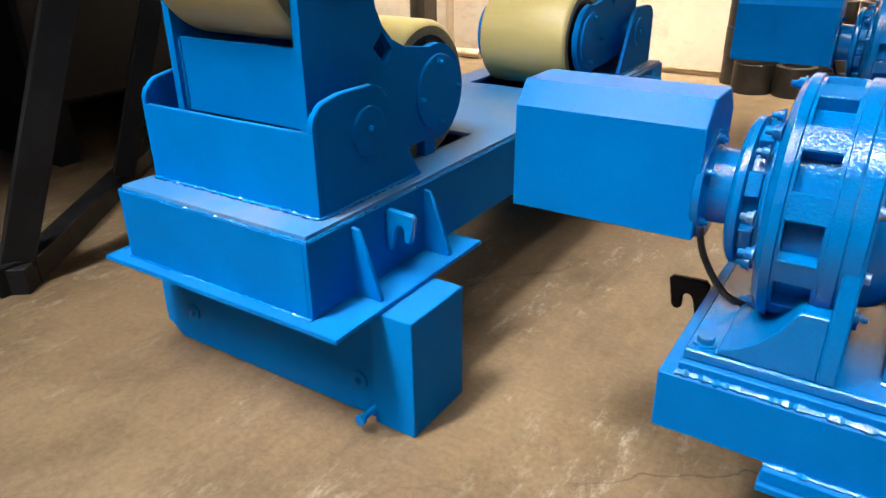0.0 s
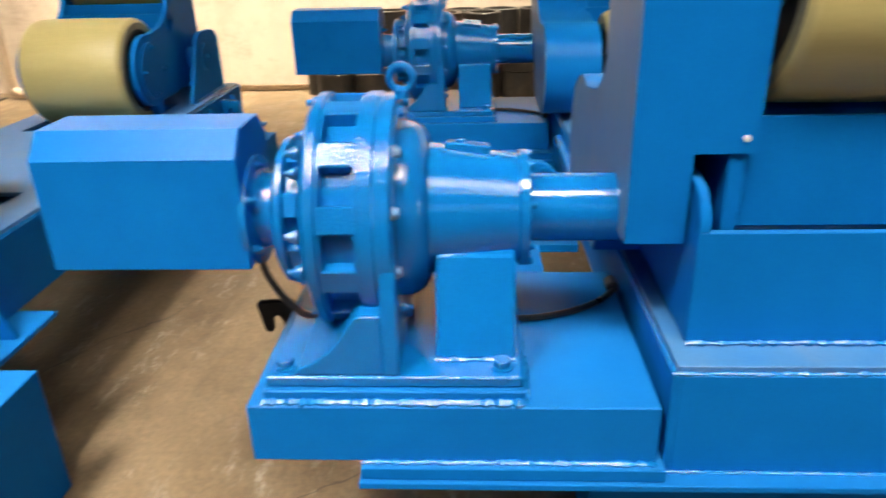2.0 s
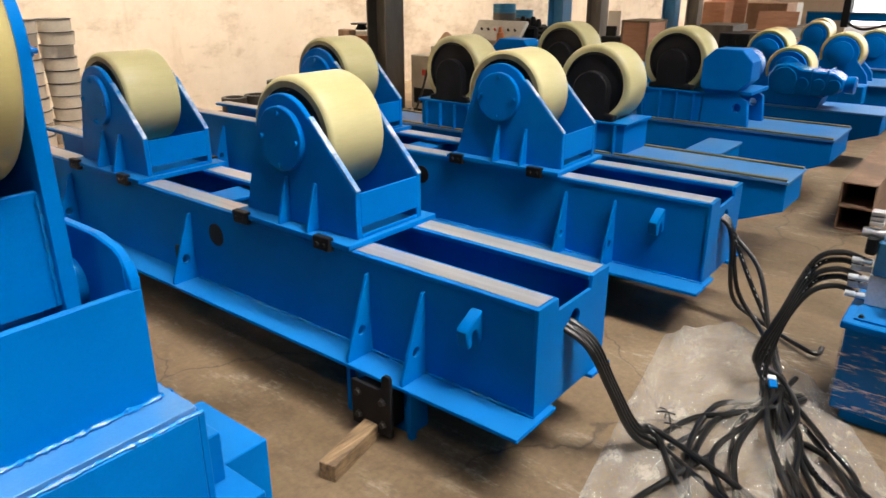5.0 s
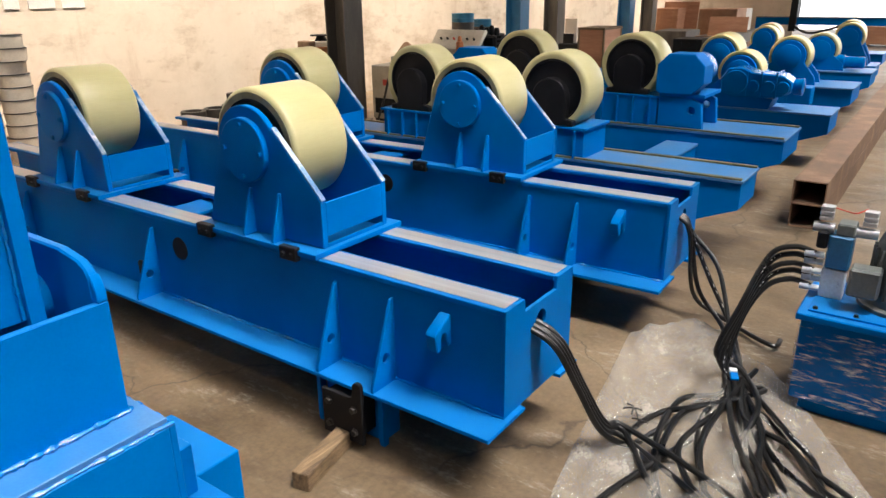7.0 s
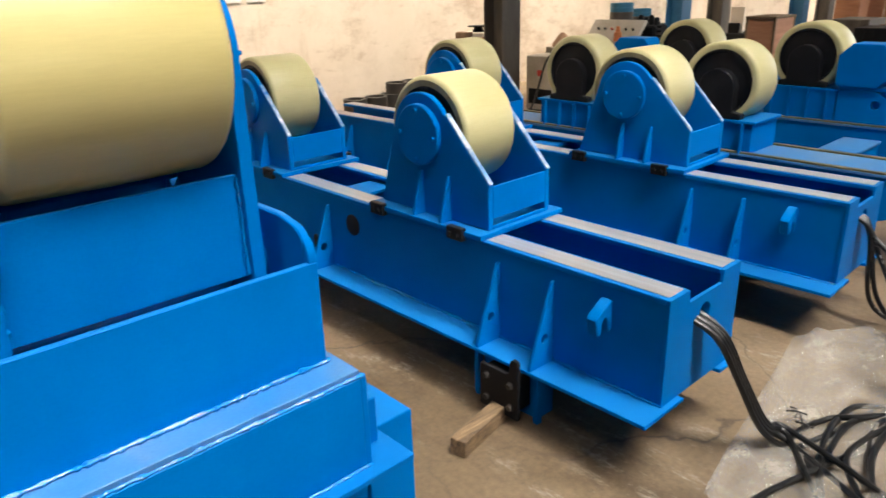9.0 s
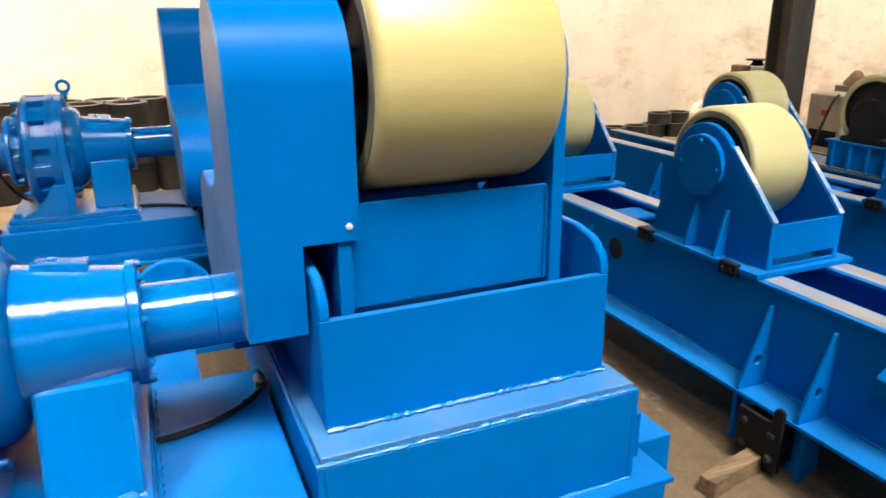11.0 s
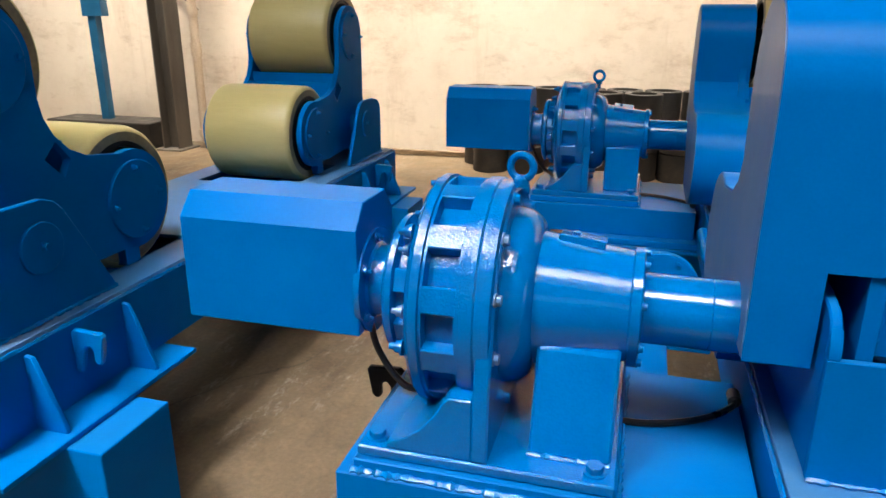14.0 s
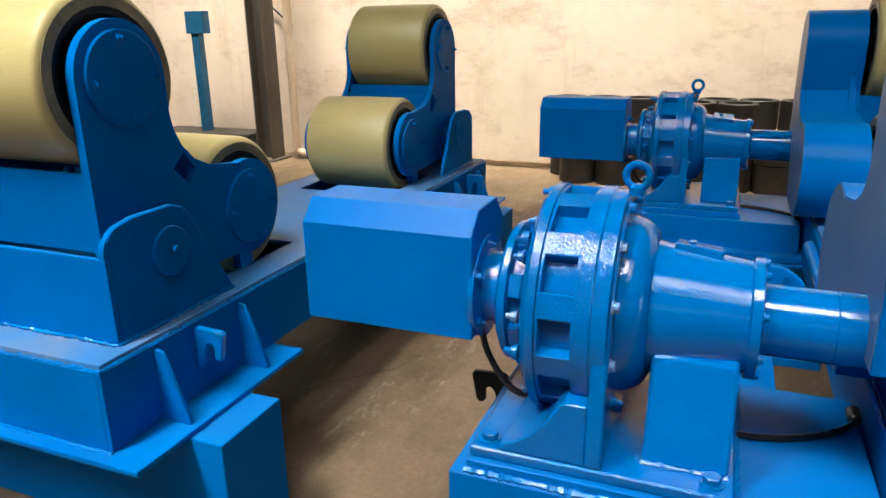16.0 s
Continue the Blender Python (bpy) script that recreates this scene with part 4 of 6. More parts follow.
def carriage(x0, yf, label, group):
    """A roller between two side plates on a base that slides on the rails; yf: its front edge."""
    z = 0.613
    un = thing("roller_carriage", (x0 + 0.22, yf + 0.33, z), label, "roller carriage", group)
    part("base", box(x0 - 0.02, x0 + 0.465, yf - 0.02, yf + 0.66, z + 0.001, z + 0.021, 0.002), BLUE, un)
    cy, cz = yf + 0.372, 0.957
    side = [(yf, z + 0.0212), (yf, 0.81), (cy - 0.145, cz + 0.092)] + [p for p in arc(cy, cz, 0.165, 148, 25, 14)] + [(yf + 0.64, z + 0.0212)]
    for a, b, sg in ((x0 + 0.045, x0 + 0.07, -1), (x0 + 0.375, x0 + 0.4, 1)):
        sp = part("side_plate", plate(side, "x", a, b, (), 0.004), BLUE_SHEEN, un, "sloping side plate")
        f = a if sg < 0 else b
        part("worn_edge", plate([(yf - 0.001, 0.812), (cy - 0.146, cz + 0.093), (cy - 0.148, cz + 0.096), (yf - 0.003, 0.816)], "x", a + 0.002, b - 0.002, (), 0), CHIPPED, sp, "chipped pale front edge")
        cap = part("hub_cap", lathe([(f, 0.122), (f + 0.02 * sg, 0.122), (f + 0.023 * sg, 0.118)], "x", cy, cz, 44), BLUE, un, "round bolted hub cover")
        for ang in (2, 92, 182, 272):
            bolt((f + 0.022 * sg, cy + 0.098 * math.cos(radians(ang)), cz + 0.098 * math.sin(radians(ang))), "x", sg, 0.01, cap)
        for gy in (0.2, 0.36):
            part("gusset", plate([(f, z + 0.0212), (f + 0.06 * sg, z + 0.0212), (f + 0.06 * sg, z + 0.035), (f + 0.012 * sg, z + 0.2), (f, z + 0.2)], "y", yf + gy, yf + gy + 0.014, (), 0.002), BLUE, un)
    part("front_bar", box(x0 + 0.07, x0 + 0.375, yf + 0.001, yf + 0.013, z + 0.065, z + 0.19), BLUE, un)
    part("front_lip", box(x0 + 0.07, x0 + 0.375, yf + 0.001, yf + 0.013, z + 0.0212, z + 0.036), BLUE, un)
    prof_r = 0.226
    e = 0.022
    a, b = x0 + 0.082, x0 + 0.363
    core = lathe([(a + 0.03, 0.05), (a + 0.03, prof_r - 0.06), (a + 0.003, prof_r - 0.055), (a + 0.003, prof_r - 0.038), (b - 0.003, prof_r - 0.038), (b - 0.003, prof_r - 0.055), (b - 0.03, prof_r - 0.06), (b - 0.03, 0.05)], "x", cy, cz, 48)
    hub = part("roller", core, BLACK, un, "black steel roller core")
    tread = [(a + 0.004, prof_r - 0.042), (a, prof_r - e)] + [(a + e - e * math.cos(radians(q)), prof_r - e + e * math.sin(radians(q))) for q in (25, 50, 75)]
    tread += [(b - e + e * math.cos(radians(q)), prof_r - e + e * math.sin(radians(q))) for q in (75, 50, 25)] + [(b, prof_r - e), (b - 0.004, prof_r - 0.042)]
    part("tread", lathe(tread, "x", cy, cz, 64, closed=True), PU_PALE, hub, "pale yellow polyurethane tread")
    part("tread_rim", lathe([(a - 0.0015, prof_r - 0.042), (a - 0.0015, prof_r - 0.019), (a + 0.004, prof_r - 0.019), (a + 0.004, prof_r - 0.042)], "x", cy, cz, 56, closed=True), PU_RIM, hub, "grimy dark rim of the tread")
    for xx in (x0 - 0.034, x0 + 0.4505):
        for yy in (yf + 0.07, yf + 0.55):
            clip = part("clip", box(xx, xx + 0.028, yy, yy + 0.085, z - 0.02, z + 0.032, 0.003) if xx < x0 else box(xx, xx + 0.03, yy, yy + 0.085, z - 0.02, z + 0.032, 0.003), BLACK, un, "black rail clamp")
            for by in (0.022, 0.06):
                bolt((xx if xx < x0 else xx + 0.03, yy + by, z + 0.005), "x", -1 if xx < x0 else 1, 0.008, clip, BLACK)
    return un


G2 = "fit-up roller beams"
fitup_beam(1.694, -0.325, G2, "blue painted roller beam with bare steel rails")
for cy in (0.465, 1.865):
    carriage(1.694, cy, "blue roller carriage with a pale yellow roller, clamped on rails", "roller carriages")
# the second beam stands slightly askew
XF = Matrix.Translation((3.055, -0.36, 0)) @ Matrix.Rotation(radians(1.2), 4, "Z") @ Matrix.Translation((-3.02, 0.35, 0))
fitup_beam(3.02, -0.35, G2, "blue painted roller beam with bare steel rails and hoses")
for cy in (0.41, 1.74):
    carriage(3.02, cy, "blue roller carriage with a pale yellow roller, clamped on rails", "roller carriages")
XF = Matrix.Identity(4)


# ---- more turning rolls further down the hall ----
def bar(a, b, wide, deep, bm=None):
    """A straight rectangular bar between two points."""
    a, b = Vector(a), Vector(b)
    d = b - a
    tmp = bmesh.new()
    bmesh.ops.create_cube(tmp, size=1.0, matrix=Matrix.Translation((a + b) / 2) @ d.to_track_quat("Z", "Y").to_matrix().to_4x4() @ Matrix.Diagonal((wide, deep, d.length, 1)))
    soften(tmp, tmp.edges[:], 0.003)
    return merge(bm or bmesh.new(), tmp)


def drum_beam(x0, x1, yf, zt, label, edge=True):
    """A low box beam whose end is cut away below, with a plated top and brass-coloured edge strips."""
    un = thing("roller_beam", ((x0 + x1) / 2, yf + 1.6, 0.0), label, "roller beam", "far roller beams")
    yb = yf + 3.4
    prof = [(yf, zt - 0.016), (yf, zt - 0.17), (yf + 0.52, 0.12), (yb - 0.52, 0.12), (yb, zt - 0.17), (yb, zt - 0.016)]
    part("beam", plate(prof, "x", x0, x1, (), 0.003), BLUE, un, "box beam with cut-away ends")
    part("top_plate", box(x0 - 0.015, x1 + 0.015, yf - 0.01, yb + 0.01, zt - 0.0155, zt), BLUE_DUSTY_SHEEN, un)
    if edge:
        for a in (x0 - 0.012, x1 - 0.018):
            part("edge_strip", box(a, a + 0.03, yf, yb, zt + 0.0005, zt + 0.012), BRASS, un, "dull brass-coloured edge strip")
    for fy in (0.75, 2.35):
        part("foot", box(x0 + 0.02, x1 - 0.02, yf + fy, yf + fy + 0.3, 0.0, 0.1205, 0.003), BLUE, un)
    return un


BLUE_COL = surface("blue_column_paint", (0.01, 0.09, 0.2), (0.015, 0.12, 0.26), (0.03, 0.16, 0.32), 3.0, (0.4, 0.6), 0.0, 60.0, 0.001)
BRASS = surface("dull_brass_edge", (0.13, 0.11, 0.055), (0.2, 0.165, 0.085), (0.3, 0.25, 0.14), 6.0, (0.35, 0.55), 0.5, 90.0, 0.0006)
PLY = surface("plywood", (0.36, 0.16, 0.08), (0.46, 0.22, 0.12), (0.54, 0.28, 0.16), 2.0, (0.6, 0.8), 0.0, 40.0, 0.001, (1, 1, 6))


def black_roller(xa, xb, cy, cz, zbase, label, boxed=True):
    """A wide roller with a black disc and a bearing block, on a ribbed seat."""
    un = thing("bearing_roller", ((xa + xb) / 2, cy, zbase), label, "roller", "rollers with black discs")
    r = 0.245
    zs = cz - 0.205
    if boxed:
        bx0, bx1 = xa - 0.04, xb + 0.04
        part("seat", box(bx0, bx1, cy - 0.25, cy + 0.25, zbase + 0.001, zs - 0.016), BLUE, un, "ribbed blue roller seat")
        part("seat_top", box(bx0 - 0.015, bx1 + 0.015, cy - 0.27, cy + 0.27, zs - 0.0155, zs), BLUE, un)
        for k in range(4):
            yy = cy - 0.2 + 0.13 * k
            part("rib", box(bx0 - 0.03, bx0, yy, yy + 0.012, zbase + 0.002, zs - 0.017), BLUE, un)
    e = 0.024
    tread = [(xa + 0.004, r - 0.045), (xa, r - e)] + [(xa + e - e * math.cos(radians(q)), r - e + e * math.sin(radians(q))) for q in (25, 50, 75)]
    tread += [(xb - e + e * math.cos(radians(q)), r - e + e * math.sin(radians(q))) for q in (75, 50, 25)] + [(xb, r - e), (xb - 0.004, r - 0.045)]
    disc = part("disc", lathe([(xa + 0.02, 0.05), (xa + 0.02, r - 0.06), (xa + 0.004, r - 0.055), (xa + 0.004, r - 0.04), (xb - 0.004, r - 0.04), (xb - 0.02, r - 0.06), (xb - 0.02, 0.05)], "x", cy, cz, 48), BLACK, un, "black steel disc")
    part("tread", lathe(tread, "x", cy, cz, 56, closed=True), PU_PALE, disc, "pale yellow tread")
    block = [(cy - 0.17, zs + 0.0005), (cy - 0.17, zs + 0.035), (cy - 0.115, zs + 0.045)] + arc(cy, cz - 0.03, 0.118, 190, -10, 14) + [(cy + 0.115, zs + 0.045), (cy + 0.17, zs + 0.035), (cy + 0.17, zs + 0.0005)]
    part("bearing_block", plate(block, "x", xa - 0.045, xa + 0.019, (), 0.006), BLACK, un, "black cast bearing block")
    return un


def hex_cover(x0, x1, y0, y1, z0, z1, un, name="motor_cover"):
    c = 0.28 * (z1 - z0)
    prof = [(y0 + c, z0), (y1 - c * 0.3, z0), (y1, z0 + c * 0.3), (y1, z1 - c), (y1 - c, z1), (y0 + c, z1), (y0, z1 - c), (y0, z0 + c)]
    return part(name, plate(prof, "x", x0, x1, (), 0.006), BLUE, un, "faceted sheet steel motor cover")


drum_beam(4.08, 4.44, -0.42, 0.5, "low blue roller beam with cut-away end and plated top")
black_roller(4.13, 4.39, 0.79, 0.9, 0.5, "yellow-treaded roller with black disc on blue seat")
black_roller(4.13, 4.39, 1.9, 0.9, 0.5, "yellow-treaded roller with black disc on blue seat")
drum_beam(5.40, 5.95, -0.38, 0.5, "low blue driven roller beam with cut-away end")
black_roller(5.46, 5.74, 0.80, 0.94, 0.5, "yellow-treaded roller with black disc beside a motor")
black_roller(5.46, 5.74, 1.78, 0.94, 0.5, "yellow-treaded roller with black disc on blue seat")
gm = thing("gear_motor", (5.6, 0.38, 0.501), "faceted blue gear motor on a tilted bracket", "gear motor")
part("bracket", plate([(0.2, 0.501), (0.54, 0.501), (0.54, 0.735), (0.3, 0.735), (0.22, 0.69)], "x", 5.42, 5.47, [ring_pts(0.29, 0.64, 0.03, 16)], 0.004), BLUE, gm)
part("bracket", plate([(0.2, 0.501), (0.54, 0.501), (0.54, 0.735), (0.3, 0.735), (0.22, 0.69)], "x", 5.8, 5.85, [ring_pts(0.29, 0.64, 0.03, 16)], 0.004), BLUE, gm)
part("bed", box(5.42, 5.85, 0.2, 0.54, 0.7355, 0.76), BLUE, gm)
hex_cover(5.38, 5.6, 0.21, 0.56, 0.7605, 1.05, gm)
part("motor", lathe([(5.6, 0.13), (5.66, 0.135), (5.86, 0.13), (5.9, 0.1)], "x", 0.38, 0.905, 32), BLUE_GLOSS, gm)
gm2 = thing("gear_motor", (5.6, 2.25, 0.501), "faceted blue gear motor beside the back roller", "gear motor")
part("bracket", box(5.42, 5.85, 2.1, 2.4, 0.501, 0.76), BLUE, gm2)
hex_cover(5.4, 5.62, 2.05, 2.44, 0.7605, 1.03, gm2)
jb = thing("tool_box", (5.07, 0.31, 0.0), "pale blue steel box standing between roller beams", "box")
part("body", box(4.8, 5.34, 0.2, 0.42, 0.0, 0.4, 0.004), BLUE, jb)
part("lid", box(4.79, 5.35, 0.19, 0.43, 0.4005, 0.42, 0.004), BLUE_DUSTY_SHEEN, jb)

drum_beam(6.88, 7.35, -0.46, 0.47, "low blue beam carrying a gear reducer", False)
red = thing("gear_reducer", (7.0, 0.15, 0.471), "long ribbed blue parallel shaft gear reducer on a stand", "gear reducer")
part("stand", plate([(0.55, 0.4712), (0.05, 0.4712), (0.02, 0.56), (0.5, 0.62)], "x", 6.9, 7.2, (), 0.005), BLUE, red)
casing = [(0.46, 0.6), (0.48, 0.72), (0.42, 0.82), (0.3, 0.83), (0.2, 0.79), (-0.05, 0.775), (-0.13, 0.72), (-0.13, 0.63), (-0.06, 0.59), (0.1, 0.575), (0.36, 0.565)]
part("casing", plate(casing, "x", 6.86, 7.12, (), 0.012), BLUE_GLOSS, red)
part("flange", lathe([(6.845, 0.1), (6.86, 0.105), (6.87, 0.1)], "x", 0.34, 0.7, 32), BLUE_GLOSS, red)
for yy in (0.19, 0.06, -0.06):
    part("boss", lathe([(6.842, 0.05), (6.858, 0.055), (6.87, 0.055)], "x", yy, 0.67, 24), BLUE_GLOSS, red)
for yy in (0.25, 0.125, 0.0):
    part("rib", box(6.852, 7.125, yy - 0.008, yy + 0.008, 0.575, 0.8, 0.003), BLUE_GLOSS, red)
part("motor", lathe([(-0.13, 0.07), (-0.2, 0.075), (-0.21, 0.05)], "y", 6.98, 0.675, 24), BLUE_GLOSS, red)


def round_stand(x, cy, cz, zb, r, label, mat=None):
    """A roller held by a rounded stand, with a large hub cover."""
    un = thing("roller_stand", (x + 0.15, cy, zb), label, "roller stand", "rollers on round stands")
    side = [(cy - 0.3, zb), (cy - 0.28, zb + 0.09)] + arc(cy, cz, r * 0.82, 200, -20, 16) + [(cy + 0.28, zb + 0.09), (cy + 0.3, zb)]
    for a, b in ((x, x + 0.03), (x + 0.3, x + 0.33)):
        part("side_plate", plate(side, "x", a, b, (), 0.004), BLUE, un)
    part("hub_cap", lathe([(x + 0.001, 0.6 * r), (x - 0.02, 0.6 * r), (x - 0.025, 0.55 * r)], "x", cy, cz, 32), BLUE, un)
    hub = part("roller", lathe([(x + 0.035, 0.1), (x + 0.035, r - 0.03), (x + 0.295, r - 0.03), (x + 0.295, 0.1)], "x", cy, cz, 36), BLACK, un)
    part("tread", lathe([(x + 0.037, r - 0.035), (x + 0.037, r - 0.01), (x + 0.05, r), (x + 0.28, r), (x + 0.293, r - 0.01), (x + 0.293, r - 0.035)], "x", cy, cz, 48, closed=True), mat or PU, hub, "yellow tread")
    return un


round_stand(7.25, 0.42, 0.74, 0.471, 0.2, "blue roller stand with yellow roller behind the reducer")
round_stand(7.6, 0.72, 0.86, 0.471, 0.2, "blue roller stand with yellow roller")
drum_beam(8.55, 9.2, -0.42, 0.5, "blue roller beam with cut-away end", False)
round_stand(8.62, 0.25, 0.79, 0.501, 0.21, "blue roller stand with yellow roller")
round_stand(8.8, 1.0, 0.8, 0.501, 0.21, "blue roller stand with pale roller", PU_PALE)
eb = thing("switch_box", (8.2, 0.02, 0.0), "small blue switch box on a post", "switch box")
part("post", box(8.2, 8.26, -0.03, 0.03, 0.0, 0.35), BLUE, eb)
part("body", box(8.12, 8.32, -0.1, 0.12, 0.351, 0.53, 0.006), BLUE, eb)
drum_beam(10.2, 10.8, -0.42, 0.5, "blue roller beam with cut-away end", False)
round_stand(10.3, 0.2, 0.74, 0.501, 0.21, "blue roller stand with yellow roller", PU_PALE)
sg = thing("gear_motor", (10.35, -0.1, 0.501), "small blue gear motor lying on a beam", "gear motor")
part("motor", lathe([(-0.32, 0.05), (-0.3, 0.07), (-0.1, 0.07), (-0.08, 0.09), (0.02, 0.09), (0.03, 0.05)], "y", 10.4, 0.6, 24), BLUE_GLOSS, sg)
drum_beam(12.0, 12.6, -0.3, 0.42, "blue roller beam far down the hall", False)
for yy, zz in ((0.1, 0.8), (1.25, 0.74)):
    round_stand(12.05, yy, zz, 0.421, 0.2, "tall blue stand with yellow roller")
    round_stand(12.5, yy + 0.05, zz + 0.02, 0.421, 0.2, "tall blue stand with yellow roller")
drum_beam(14.2, 14.8, -0.2, 0.42, "blue roller beam far down the hall", False)

# ---- hydraulic power unit, hoses and plastic sheet ----
def clear_plastic(name, colour, rough, low, high, a0, a1, noise_scale, stretch, folds):
    """Thin plastic: clearer and milkier patches, with folds that catch the light."""
    m, nt, b = principled(name)
    b.inputs["Base Color"].default_value, b.inputs["Roughness"].default_value = (*colour, 1), rough
    r = nt.nodes.new("ShaderNodeMapRange")
    r.inputs["From Min"].default_value, r.inputs["From Max"].default_value = low, high
    r.inputs["To Min"].default_value, r.inputs["To Max"].default_value = a0, a1
    nt.links.new(noise_tex(nt, noise_scale, 7.0, 0.75, stretch), r.inputs["Value"])
    nt.links.new(r.outputs[0], b.inputs["Alpha"])
    bump(nt, b, [(noise_tex(nt, sc, 4.0, 0.6, stretch), 1.0, d) for sc, d in folds])
    return m


# the film's white streaks are highlights painted through its alpha
FILM = clear_plastic("clear_film", (0.8, 0.84, 0.9), 0.12, 0.52, 0.62, 0.04, 0.7, 13.0, (0.8, 0.8, 7), [(8.0, 0.05), (30.0, 0.01)])
SHEET = clear_plastic("milky_plastic", (0.66, 0.6, 0.52), 0.08, 0.42, 0.7, 0.24, 0.62, 5.0, (1, 1.6, 1), [(12.0, 0.02), (70.0, 0.006)])
SHEET.node_tree.nodes["Principled BSDF"].inputs["Specular IOR Level"].default_value = 1.0
SHEET.node_tree.nodes["Principled BSDF"].inputs["IOR"].default_value = 1.7

hpu = thing("hydraulic_power_unit", (2.85, -1.27, 0.0), "blue hydraulic power unit, its tank wrapped in clear film", "hydraulic unit")
part("skid", box(2.68, 2.74, -1.55, -1.02, 0.0, 0.05), BLUE, hpu)
part("skid", box(2.95, 3.01, -1.55, -1.02, 0.0, 0.05), BLUE, hpu)
part("tank", box(2.66, 3.03, -1.57, -0.985, 0.0505, 0.375, 0.006), BLUE, hpu, "blue oil tank")
part("lid", box(2.64, 3.05, -1.59, -0.967, 0.3755, 0.402, 0.004), BLUE, hpu, "flat blue tank lid")
part("lid_plate", box(2.675, 3.015, -1.56, -1.0, 0.4025, 0.41, 0.002), BLUE, hpu)
for bx, by in ((2.695, -1.02), (2.99, -1.02), (2.695, -1.28), (2.84, -1.02), (2.695, -1.15)):
    bolt((bx, by, 0.41), "z", 1, 0.008, hpu, BLACK)
wrap = bmesh.new()
for k in range(15):
    z0 = 0.065 + 0.021 * k
    pts = []
    for c in ((2.652, -0.977), (3.038, -0.977), (3.038, -1.578), (2.652, -1.578)):
        pts.append(c)
    path = []
    for i in range(4):
        a, b = pts[i], pts[(i + 1) % 4]
        for s in range(14):
            f = s / 14
            path.append(Vector((a[0] + (b[0] - a[0]) * f + random.uniform(-0.003, 0.003), a[1] + (b[1] - a[1]) * f + random.uniform(-0.003, 0.003), z0 + random.uniform(-0.008, 0.008) + 0.012 * math.sin(5 * f + k))))
    if k:
        vs = [wrap.verts.new(p) for p in path]
        for i in range(len(vs)):
            j = (i + 1) % len(vs)
            wrap.faces.new((prev[i], prev[j], vs[j], vs[i]))
        prev = vs
    else:
        prev = [wrap.verts.new(p) for p in path]
part("stretch_film", wrap, FILM, hpu, "crumpled clear stretch film round the tank")
mot = part("motor", lathe([(0.411, 0.15), (0.425, 0.15), (0.428, 0.125), (0.45, 0.118), (0.64, 0.118), (0.66, 0.112), (0.7, 0.1), (0.715, 0.06)], "z", 2.88, -1.28, 44), GREY_PAINT, hpu, "grey upright electric motor")
for k in range(22):
    a = radians(360 / 22 * k)
    fin = box(0.112, 0.13, -0.003, 0.003, 0.455, 0.635, 0.001)
    bmesh.ops.transform(fin, matrix=Matrix.Translation((2.88, -1.28, 0)) @ Matrix.Rotation(a, 4, "Z"), verts=fin.verts)
    part("fin", fin, GREY_PAINT, mot)
part("terminal_box", box(2.72, 2.8, -1.2, -1.1, 0.47, 0.575, 0.008), GREY_PAINT, hpu, "grey terminal box")
part("manifold", box(2.82, 2.9, -1.085, -1.005, 0.4105, 0.525, 0.003), ZINC, hpu, "bright steel manifold block")
part("valve_block", box(2.815, 2.905, -1.09, -1.01, 0.5255, 0.655, 0.006), BLUE_COL, hpu, "blue valve stack")
part("valve_block", box(2.82, 2.9, -1.09, -1.03, 0.6555, 0.7, 0.005), GREY_PAINT, hpu)
for yy in (-0.985, -1.125):
    part("solenoid", lathe([(yy - 0.035, 0.019), (yy + 0.035, 0.019)], "y", 2.85, 0.672, 20), STEEL, hpu)
    for k in range(3):
        part("connector", box(2.835, 2.875, yy - 0.025, yy + 0.02, 0.7005 + 0.0185 * k, 0.7175 + 0.0185 * k, 0.003), STEEL, hpu, "pale plug connector")
part("valve_coil", box(2.81, 2.89, -1.008, -0.972, 0.6, 0.665, 0.006), BLACK, hpu)
part("wires", sweep(smooth_path([(2.86, -1.0, 0.75), (2.88, -1.04, 0.735), (2.85, -1.08, 0.74), (2.87, -1.11, 0.755)], 6), 0.0025, 6), RED, hpu)


hpu.location.x += 0.02


def hose(points, label, r=0.0106, ends=False):
    un = thing("hydraulic_hose", points[0], label, "hose", "hydraulic hoses")
    path = smooth_path(points, 9)
    part("hose", sweep(path, r, 9), RUBBER, un)
    if ends:
        marks = bmesh.new()
        off = Vector((-0.62, -0.35, 0.7)) * (r + 0.0004)
        for i in range(14, len(path) - 12):
            if i % 3:
                bar(path[i].lerp(path[i + 1], 0.15) + off, path[i].lerp(path[i + 1], 0.7) + off, 0.0035, 0.0012, marks)
        tagged(part("printed_marks", marks, PAPER, un), "pale printed marks along the hose", kind="stuff")
    return un


sheet_un = thing("plastic_sheet", (2.3, -0.8, 0.0), "crumpled milky bubble wrap sheet lying on the floor", "plastic sheet")
bm = bmesh.new()
edge_l, edge_r = [(1.45, -1.05), (1.69, -0.49), (2.92, -0.27), (3.2, -0.44)], [(1.75, -1.75), (2.28, -1.31), (2.86, -0.94), (3.22, -0.52)]


def along(pts, f):
    g = f * (len(pts) - 1)
    i = min(int(g), len(pts) - 2)
    a, b = Vector(pts[i]), Vector(pts[i + 1])
    return a.lerp(b, g - i)


